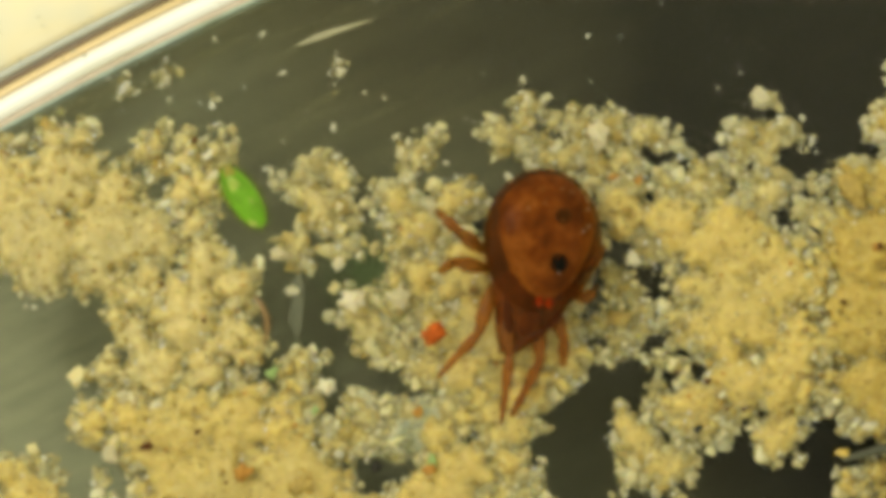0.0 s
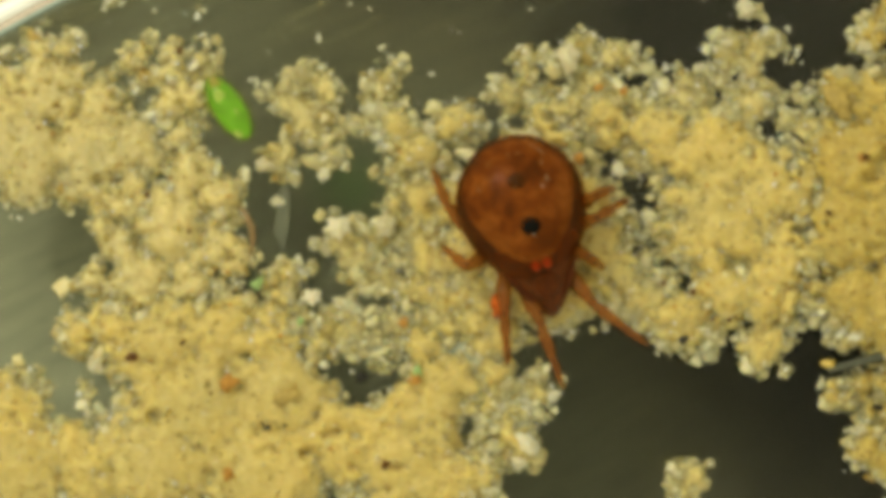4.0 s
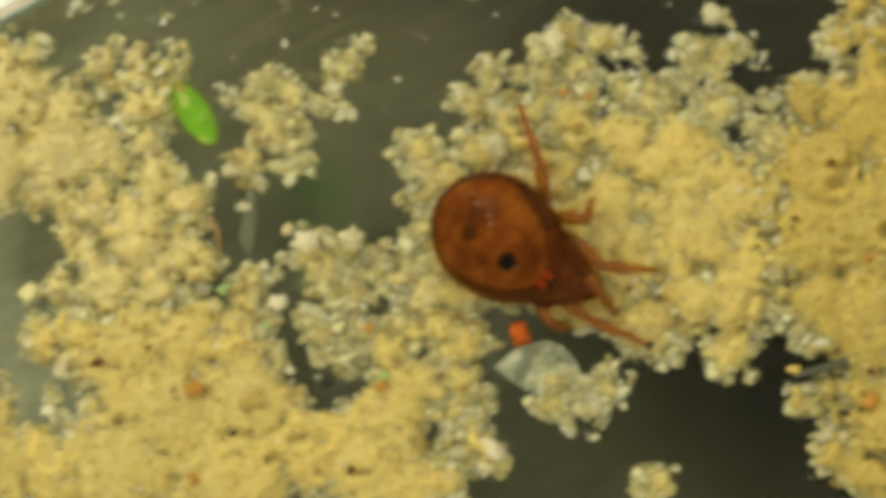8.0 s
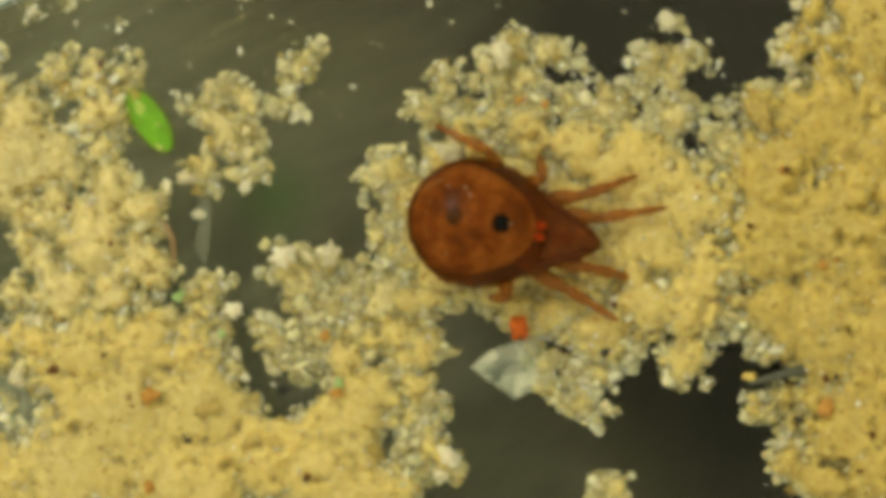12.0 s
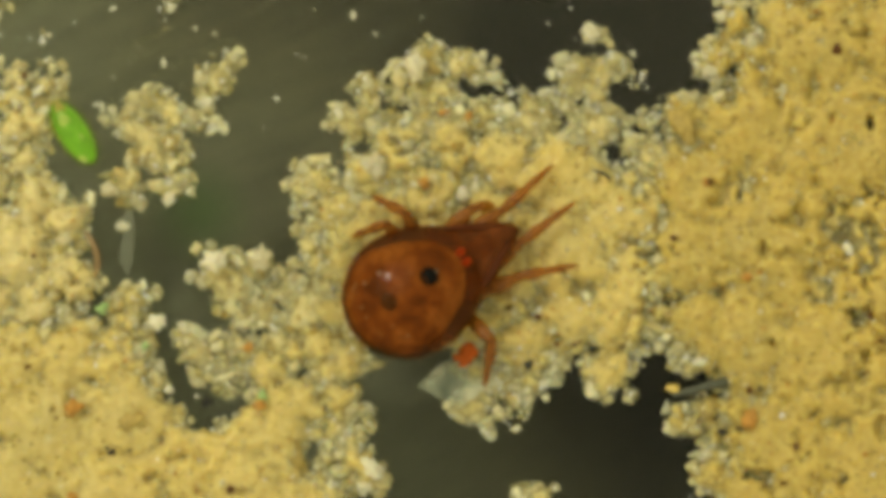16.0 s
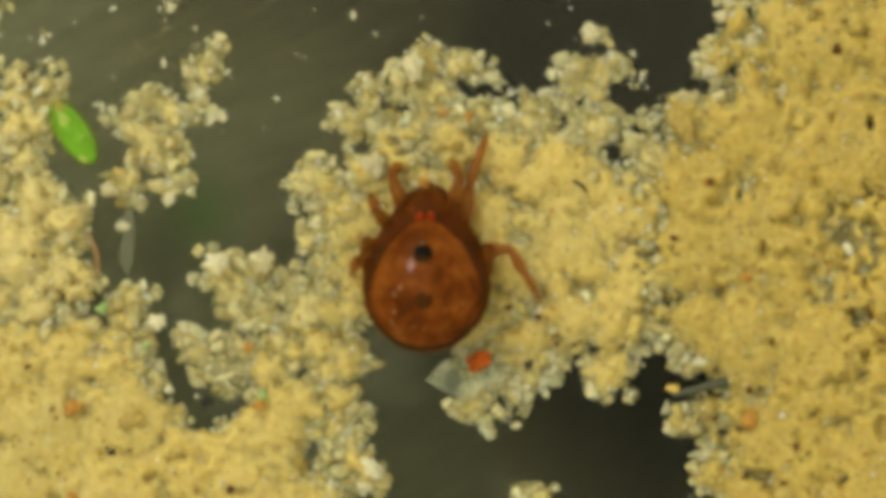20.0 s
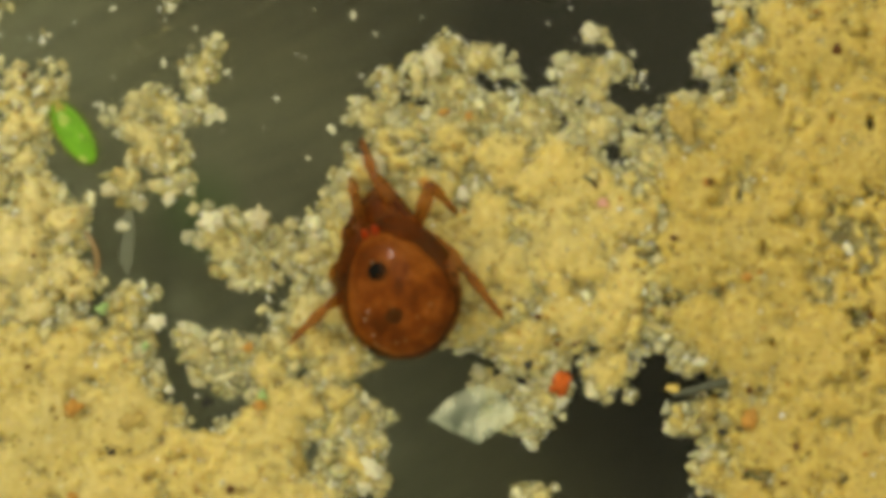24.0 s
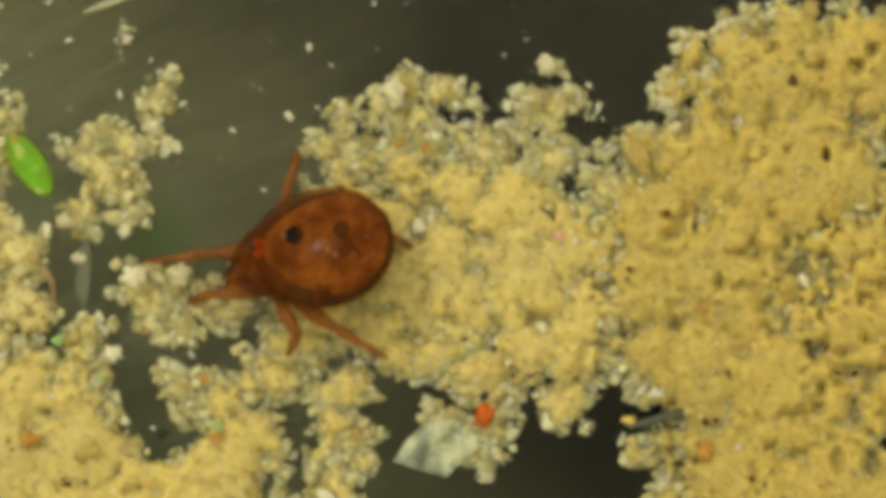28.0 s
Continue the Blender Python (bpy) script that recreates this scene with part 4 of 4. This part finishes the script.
LEG_ROWS["LI"] = [
    (0, 9, 6, -20, -22), (1, 25, 6, 4, -6), (2, 7, 6, 11, -55), (3, 32, 6, 37, -6), (3.5, 28, 6, 42, -6), (5.5, -1, 6, 7, -56),
    (6, 19, 6, 57, -12), (7, -5, 6, -26, -58), (8, -19, 6, -18, -64), (9, -21, 6, 5, -54), (10, -3, 6, 34, -6), (11, 0, 6, 12, -6),
    (11.5, 6, 6, 21, -6), (13.5, -1, 6, 4, -6), (14, 3, 6, 12, -6), (15, -1, 6, -11, -25), (16, 1, 6, 10, -6), (17, 7, 6, 18, -6),
    (18, 3, 6, 5, -30), (19, 15, 6, 79, -65), (20, 18, 25, -36, -72), (21, 4, 6, 12, -6), (21.5, 10, 6, 10, -54), (23.5, 9, 20, 34, -45),
    (24, -5, 47, -7, -72), (25, -24, 31, 41, -72), (26, -2, 11, 104, -72), (27, 15, 6, 29, -6), (28, -3, 6, 9, -62),
]
LEG_ROWS["LII"] = [
    (0, 27, 21, 5, -55), (1, 29, 15, 1, -55), (2, 19, 6, 16, -51), (3, 49, 41, 36, -71), (3.5, 56, 60, 15, -72), (5.5, 17, 61, 43, -72),
    (6, 0, 6, -18, -49), (7, 19, 58, 35, -69), (8, -7, 6, 32, -6), (9, -11, 6, -15, -72), (10, -11, 6, 37, -58), (11, 2, 6, 17, -62),
    (11.5, 15, 6, 35, -6), (13.5, 16, 13, -5, -44), (14, 14, 6, 2, -48), (15, 15, 19, 6, -64), (16, 8, 6, -29, -58), (17, 26, 6, 46, -38),
    (18, 26, 55, -13, -64), (19, 22, 39, 19, -72), (20, 40, 50, 17, -72), (21, 14, 6, -6, -72), (21.5, 67, 62, 34, -60), (23.5, -17, 54, 37, -72),
    (24, 12, 62, 154, -72), (25, 2, 6, 20, -6), (26, 3, 52, -99, -72), (27, 22, 6, 49, -72), (28, 111, 22, 54, -66),
]
LEG_ROWS["LIII"] = [
    (0, 58, 48, 142, -70), (1, 68, 46, 147, -62), (2, 101, 14, 111, -42), (3, 124, 6, 138, -33), (3.5, 105, 44, 114, -50), (5.5, 50, 59, 106, -70),
    (6, 59, 50, 158, -69), (7, 91, 50, 122, -59), (8, 27, 50, 110, -65), (9, 104, 21, 110, -24), (10, 57, 62, 95, -72), (11, 39, 62, 114, -68),
    (11.5, 16, 62, 101, -72), (13.5, 89, 42, 133, -31), (14, 89, 46, 110, -58), (15, 45, 49, 145, -65), (16, 86, 51, 121, -50), (17, 48, 62, 145, -60),
    (18, 15, 62, 121, -72), (19, 26, 60, 55, -72), (20, 56, 62, 171, -72), (21, 44, 49, 146, -72), (21.5, 45, 62, 165, -72), (23.5, 69, 62, 187, -72),
    (24, 67, 62, 157, -72), (25, 108, 31, 128, -58), (26, 90, 20, 102, -59), (27, 86, 6, 103, -23), (28, 141, 6, 141, -6),
]
LEG_ROWS["LIV"] = [
    (0, 89, 62, 153, -62), (1, 87, 55, 135, -64), (2, 33, 62, 178, -36), (3, 95, 52, 135, -54), (3.5, 94, 57, 100, -72), (5.5, 124, 35, 128, -69),
    (6, 129, 28, 83, -54), (7, 103, 62, 187, -71), (8, 138, 21, 145, -17), (9, 122, 54, 77, -64), (10, 145, 6, 147, -6), (11, 94, 62, 181, -72),
    (11.5, 127, 48, 162, -6), (13.5, 127, 62, 173, -62), (14, 130, 55, 171, -63), (15, 112, 56, 170, -62), (16, 93, 62, 168, -52), (17, 118, 61, 182, -66),
    (18, 142, 6, 218, -70), (19, 78, 23, 129, -6), (20, 60, 62, 157, -72), (21, 131, 26, 166, -66), (21.5, 140, 55, 164, -72), (23.5, 96, 52, 168, -48),
    (24, 102, 45, 114, -27), (25, 165, 6, 184, -6), (26, 121, 6, 146, -6), (27, 46, 58, 104, -72), (28, -118, 62, 97, -70),
]
LEG_ROWS["RI"] = [
    (0, 18, 6, 0, -6), (1, 13, 6, -26, -19), (2, 17, 6, 11, -44), (3, 9, 6, -26, -39), (3.5, 9, 6, 2, -6), (5.5, 1, 6, -1, -41),
    (6, 10, 6, 21, -6), (7, -6, 6, 13, -40), (8, -3, 6, 13, -12), (9, 5, 6, -3, -6), (10, 6, 6, 4, -65), (11, -6, 6, 11, -39),
    (11.5, -4, 6, 2, -50), (13.5, 5, 6, -5, -6), (14, 6, 6, -10, -14), (15, 1, 6, -17, -6), (16, 10, 6, 5, -6), (17, 0, 6, -30, -34),
    (18, 3, 6, 3, -6), (19, 11, 6, 15, -6), (20, -11, 35, 27, -70), (21, -5, 6, -26, -38), (21.5, 6, 6, -32, -72), (23.5, -7, 6, -97, -40),
    (24, 17, 6, -2, -55), (25, -6, 48, 18, -64), (26, -7, 6, -12, -28), (27, -22, 6, -35, -51), (28, -4, 6, 0, -6),
]
LEG_ROWS["RII"] = [
    (0, -9, 6, -36, -6), (1, 3, 6, -31, -23), (2, -3, 6, -31, -41), (3, -2, 6, -72, -56), (3.5, -13, 6, -34, -23), (5.5, -15, 30, 6, -54),
    (6, -13, 21, 30, -61), (7, -23, 6, -18, -47), (8, -25, 27, 22, -67), (9, -22, 26, 25, -57), (10, -18, 22, 36, -40), (11, -26, 6, -12, -20),
    (11.5, -20, 6, -24, -6), (13.5, -14, 6, -21, -47), (14, -12, 6, -15, -53), (15, -13, 6, -31, -48), (16, -8, 6, -21, -6), (17, -7, 6, -37, -6),
    (18, -3, 6, -14, -6), (19, -16, 6, -57, -72), (20, -7, 6, -18, -20), (21, -22, 6, -99, -68), (21.5, -19, 6, -90, -55), (23.5, -30, 6, -98, -41),
    (24, -36, 26, -158, -45), (25, -15, 26, -41, -50), (26, -73, 60, 11, -72), (27, -14, 57, 28, -72), (28, -114, 20, -113, -33),
]
LEG_ROWS["RIII"] = [
    (0, -95, 45, -46, -72), (1, -59, 62, -128, -62), (2, -88, 6, -100, -6), (3, -86, 38, -109, -53), (3.5, -73, 58, -134, -52), (5.5, -92, 56, -157, -67),
    (6, -110, 34, -183, -65), (7, -102, 52, -160, -70), (8, -114, 62, -226, -72), (9, -32, 58, -173, -66), (10, -57, 62, -171, -59), (11, -60, 62, -174, -66),
    (11.5, -80, 62, -167, -72), (13.5, -50, 62, -162, -64), (14, -95, 44, -115, -44), (15, -80, 25, -44, -70), (16, -78, 33, -132, -37), (17, -86, 6, 9, -63),
    (18, -90, 33, -109, -55), (19, -88, 33, -149, -6), (20, -88, 36, -150, -6), (21, -100, 6, -75, -36), (21.5, -102, 23, -65, -52), (23.5, -81, 57, -132, -47),
    (24, -156, 6, -162, -6), (25, -111, 21, -156, -44), (26, -101, 6, -111, -42), (27, -35, 62, -150, -65), (28, -179, 43, -161, -72),
]
LEG_ROWS["RIV"] = [
    (0, -122, 48, -126, -61), (1, -131, 50, -146, -49), (2, -132, 44, -167, -36), (3, -135, 30, -170, -41), (3.5, -148, 29, -165, -46), (5.5, -161, 6, -195, -54),
    (6, -159, 6, -198, -53), (7, -169, 6, -198, -55), (8, -148, 62, -197, -72), (9, -151, 62, -200, -72), (10, -158, 38, -209, -72), (11, -148, 6, -161, -6),
    (11.5, -171, 43, -178, -67), (13.5, -170, 57, -211, -72), (14, -154, 62, -212, -57), (15, -160, 62, -215, -61), (16, -169, 62, -220, -70), (17, -32, 62, -176, -67),
    (18, -8, 62, -162, -66), (19, -5, 62, -164, -57), (20, -24, 62, -177, -64), (21, -24, 62, -178, -60), (21.5, -135, 62, -177, -65), (23.5, -116, 44, -149, -24),
    (24, -182, 62, -192, -60), (25, -147, 6, -168, -6), (26, -176, 6, -191, -6), (27, -147, 48, -170, -72), (28, -193, 6, -213, -6),
]

def shift_rows(ob, rows, z=None, turn=0.0):
    """Rows of seconds, x, y and a turn in degrees for a thing that is pushed about."""
    h0 = ob.location.z if z is None else z * U
    out = []
    for t, x, y, *a in rows:
        p = at(x, y)
        h = a[1] * U if len(a) > 1 else h0
        e = ob.rotation_euler.copy()
        e.z += radians(a[0] if a else 0)
        m = Matrix.LocRotScale((p.x, p.y, h), e, None)
        out.append((t, m))
    walk(ob, out)


def nudge(name, rows):
    """Key a clump by its way from where it was built."""
    ob = CLUMPS[name]
    cx, cy = ob["middle"]
    shift_rows(ob, [(t, cx + dx, cy + dy, *a) for t, dx, dy, *a in rows])


def leg_rows(rows):
    """Fill in between rows that lie far apart in angle."""
    out = [rows[0]]
    for a, b in zip(rows, rows[1:]):
        steps = 1 + int(max(abs(b[1] - a[1]) + abs(b[2] - a[2]), abs(b[3] - a[3]) + abs(b[4] - a[4])) / 55)
        for k in range(1, steps + 1):
            out.append(tuple(p + (q - p) * k / steps for p, q in zip(a, b)))
    return out


def motions():
    mite = MOVERS["mite"]
    walk(mite, [(t, Matrix.Translation(at(x, y, RIDE)) @ pose(0, 0, 0, r, p, h)) for t, x, y, h, p, r in MITE_ROWS])
    times = [r[0] for r in MITE_ROWS]
    tilts = [pose(0, 0, 0, r[5], r[4], 0) for r in MITE_ROWS]
    for key, rows in LEG_ROWS.items():
        x, y = HIPS[key[1:]]
        y = y if key[0] == "L" else -y
        upper, lower = [], []
        for t, y1, e1, y2, e2 in leg_rows(rows):
            level = tilts[min(range(len(times)), key=lambda i: abs(times[i] - t))].inverted()
            a = level @ pose(0, 0, 0, 0, 0, y1) @ pose(0, 0, 0, 0, -e1, 0)
            b = level @ pose(0, 0, 0, 0, 0, y2) @ pose(0, 0, 0, 0, -e2, 0)
            upper.append((t, Matrix.Translation(Vector((x, y, -46)) * U) @ a))
            lower.append((t, Matrix.Translation(Vector((REACH[key[1:]] * FEMUR, 0, 0)) * U) @ (a.inverted() @ b)))
        walk(MOVERS["leg" + key], upper)
        walk(MOVERS["shank" + key], lower)
    bows = [(0, 28), (1, 30), (2, 36), (3, 32), (5.5, 30), (7, 30), (9, 30), (10, 28), (11, 24), (11.5, 15), (13.5, 4), (14, 0), (15, 6), (16, 10), (17, 4), (18, 20), (19, 35),
            (20, 40), (21, 38), (21.5, 36), (23.5, 40), (24, 42), (25, 40), (26, 42), (27, 40), (28, 36)]
    walk(MOVERS["shield"], [(t, Matrix.Translation(Vector(NECK) * U) @ pose(0, 0, 0, 0, a, 0)) for t, a in bows])
    # what the mite pushes about
    shift_rows(MOVERS["red"], [(0, 468, 476), (1, 535, 546, 30), (2, 570, 570, 50), (3, 591, 577, 60), (6, 661, 615, 60), (7, 689, 633, 80), (8, 706, 624, 70), (9, 745, 616, 60),
                               (10, 745, 606, 60), (11, 777, 611, 75), (11.5, 778, 600, 70), (13.5, 833, 631, 45), (14, 849, 654, 40), (15, 830, 625, 20), (16, 825, 627, 10), (17, 858, 630, 0), (18, 820, 622, 0),
                               (19, 848, 645, -10), (20, 848, 638, -10), (21, 853, 640, 0), (21.5, 880, 643, 5), (23.5, 965, 685, 25), (24, 992, 678, 30), (25, 993, 668, 25), (26, 930, 668, 40), (27, 922, 655, 40), (28, 935, 679, 30)])
    shift_rows(MOVERS["bit"], [(0, 546, 284, 0, 60), (1, 522, 322, 0, 60), (2, 514, 348, 0, 60), (3, 535, 392, 0, 62), (5.5, 581, 409, 0, 172), (6, 585, 412, 0, 182), (6.5, 618, 416, 0, 176), (7.5, 650, 440, 0, 100), (11.5, 660, 440, 0, 40), (14, 690, 470, 0, 16), (28, 690, 470, 0, 16)])
    shift_rows(MOVERS["flake"], [(0, 440, 640, 40, 2), (3, 493, 662, 30, 2), (5.5, 640, 695, 20, 2), (6, 656, 695, 20, 2), (7, 690, 690, 10, 2), (8.5, 757, 681, 0, 3), (11, 775, 661, 0, 4), (14, 790, 702, 6, 6), (17, 828, 664, 8, 4),
                                 (21, 832, 664, 8, 4), (24, 838, 730, 10), (26, 838, 728, 10), (28, 850, 735, 20)])
    shift_rows(MOVERS["fibre"], [(0, 1139, 296), (3, 1139, 290), (8, 1093, 289), (11, 1104, 278), (14, 1083, 290, 10), (15, 1030, 325, 10), (16, 1065, 310, 10), (17, 1035, 372, 20), (18, 1032, 345, 0),
                                 (20, 1025, 330, 0), (25, 1045, 322, 0), (28, 1045, 322, 0)])
    shift_rows(MOVERS["late"], [(0, 575, 690, 0, 5), (24.5, 575, 690, 0, 5), (26, 640, 745, 20, 8), (27, 674, 771, 40, 8), (28, 690, 768, 50, 8)])
    shift_rows(MOVERS["pink"], [(0, 1064, 350, 0, 12), (23, 1064, 352, 0, 12), (24.5, 1066, 361, 0, 54), (28, 1066, 361, 0, 54)])
    way = [(0, -55, -44), (3, -55, -20), (8, -52, 0), (11, -25, 16), (14, 0, 4), (17, 0, 0), (20, 4, 4), (21, 0, -15), (24, -5, -70), (25, -6, -70), (26, -8, -66), (27, -40, -40), (28, -64, -28)]
    nudge("middle", way)
    for key, x, y in (("white_a", 382, 462), ("white_b", 462, 460)):
        shift_rows(MOVERS[key], [(t, x + dx, y + dy) for t, dx, dy in way])
    nudge("early", [(0, 0, 0), (3, 18, 20), (6, 60, 30), (8, 130, 60), (11, 160, 80), (19.5, 160, 80), (21, 205, 92), (24, 228, 95), (28, 228, 95)])
    nudge("shoved", [(0, -225, 20), (2, -215, 20), (3, -180, 15), (5, -60, 10), (6, -20, 5), (8, 0, 0), (28, 0, 0)])
    nudge("early_south", [(0, 0, 0), (2, 0, 10), (3, 0, 20), (6, 60, 0), (8, 110, -40), (11, 140, -60), (28, 140, -60)])
    nudge("filler", [(0, 10, 30), (6, -10, 0), (8, -70, 20), (11, -80, 30), (28, -80, 30)])
    nudge("south_edge", [(0, -40, 0), (21.5, -40, 0), (24, 0, 10), (25.5, 5, 10), (27, 46, -10), (28, 60, -15)])
    nudge("south_tip", [(0, 0, 0), (25, 0, 0), (26, 8, 0), (27, 45, -8, -8), (28, 62, -12, -12)])
    nudge("bridge", [(0, 0, 0), (25, 0, 0), (26, 6, 2), (27, 28, 6), (28, 44, 8)])
    nudge("fluff", [(0, 0, 0, 0, 30), (25, 0, 0, 0, 30), (26, 0, 10, 0, 60), (26.5, -10, 28, 20, 205), (27, -12, 42, 40, 213), (27.5, -20, -10, 60, 190), (28, -60, -70, 80, 60)])
    shift_rows(MOVERS["leg_crumb"], [(0, 600, 200, 0, 40), (23.5, 600, 205, 0, 40), (24.5, 520, 270, 0, 90), (25, 432, 287, 0, 80), (26, 478, 230, 0, 80), (27, 529, 182, 0, 80), (28, 590, 150, 0, 60)])
    nudge("flank", [(0, 60, 20), (6, 40, 10), (8, -10, 0), (11, -20, 0), (14, 0, 0), (20, -4, -10), (21, -22, 14), (24, 60, 30), (28, 70, 40)])
    nudge("south", [(0, 20, 60), (1, 15, 50), (2, 10, 20), (3, 10, -40), (6, 20, -90), (28, 20, -90)])
    nudge("north_one", [(0, -32, -68, -14), (3, 0, -10, -4), (6, 10, 0), (8, 0, 0), (21, 0, 0), (24, 35, -10), (28, 35, -10)])
    way = [(0, 22, 6), (3, -10, 30), (6, 20, 10), (8, 30, -10), (14, 5, 0), (20, -5, 0), (24, 30, -10), (28, 40, -10)]
    nudge("north_two", way)
    shift_rows(MOVERS["white_c"], [(t, 735 + dx, 122 + dy) for t, dx, dy in way])
    nudge("tip", [(0, 60, 20, 0), (3, 20, 60, 0), (6, 20, 30, 0), (8, 15, 10, 0), (11, 15, 0, 0), (17, 0, 0), (18, -2, 0), (19, -8, -8, 8), (20, -14, -16, 12), (28, -18, -16, 14)])
    nudge("flake_bits", [(0, -320, 60), (3, -280, 70), (6, -185, 75), (8.5, -55, 48), (11, -20, 20), (14, 0, 10), (21, 0, 0), (24, 30, 40), (28, 20, 40)])
    nudge("stray", [(0, -280, 60), (6, -240, 70), (8.5, -100, 45), (11, 20, 38), (13.5, -60, 28), (21, -66, 20), (24, 10, 40), (28, 10, 40)])


build_dish()
build_small_things()
build_mite()
build_debris()
motions()
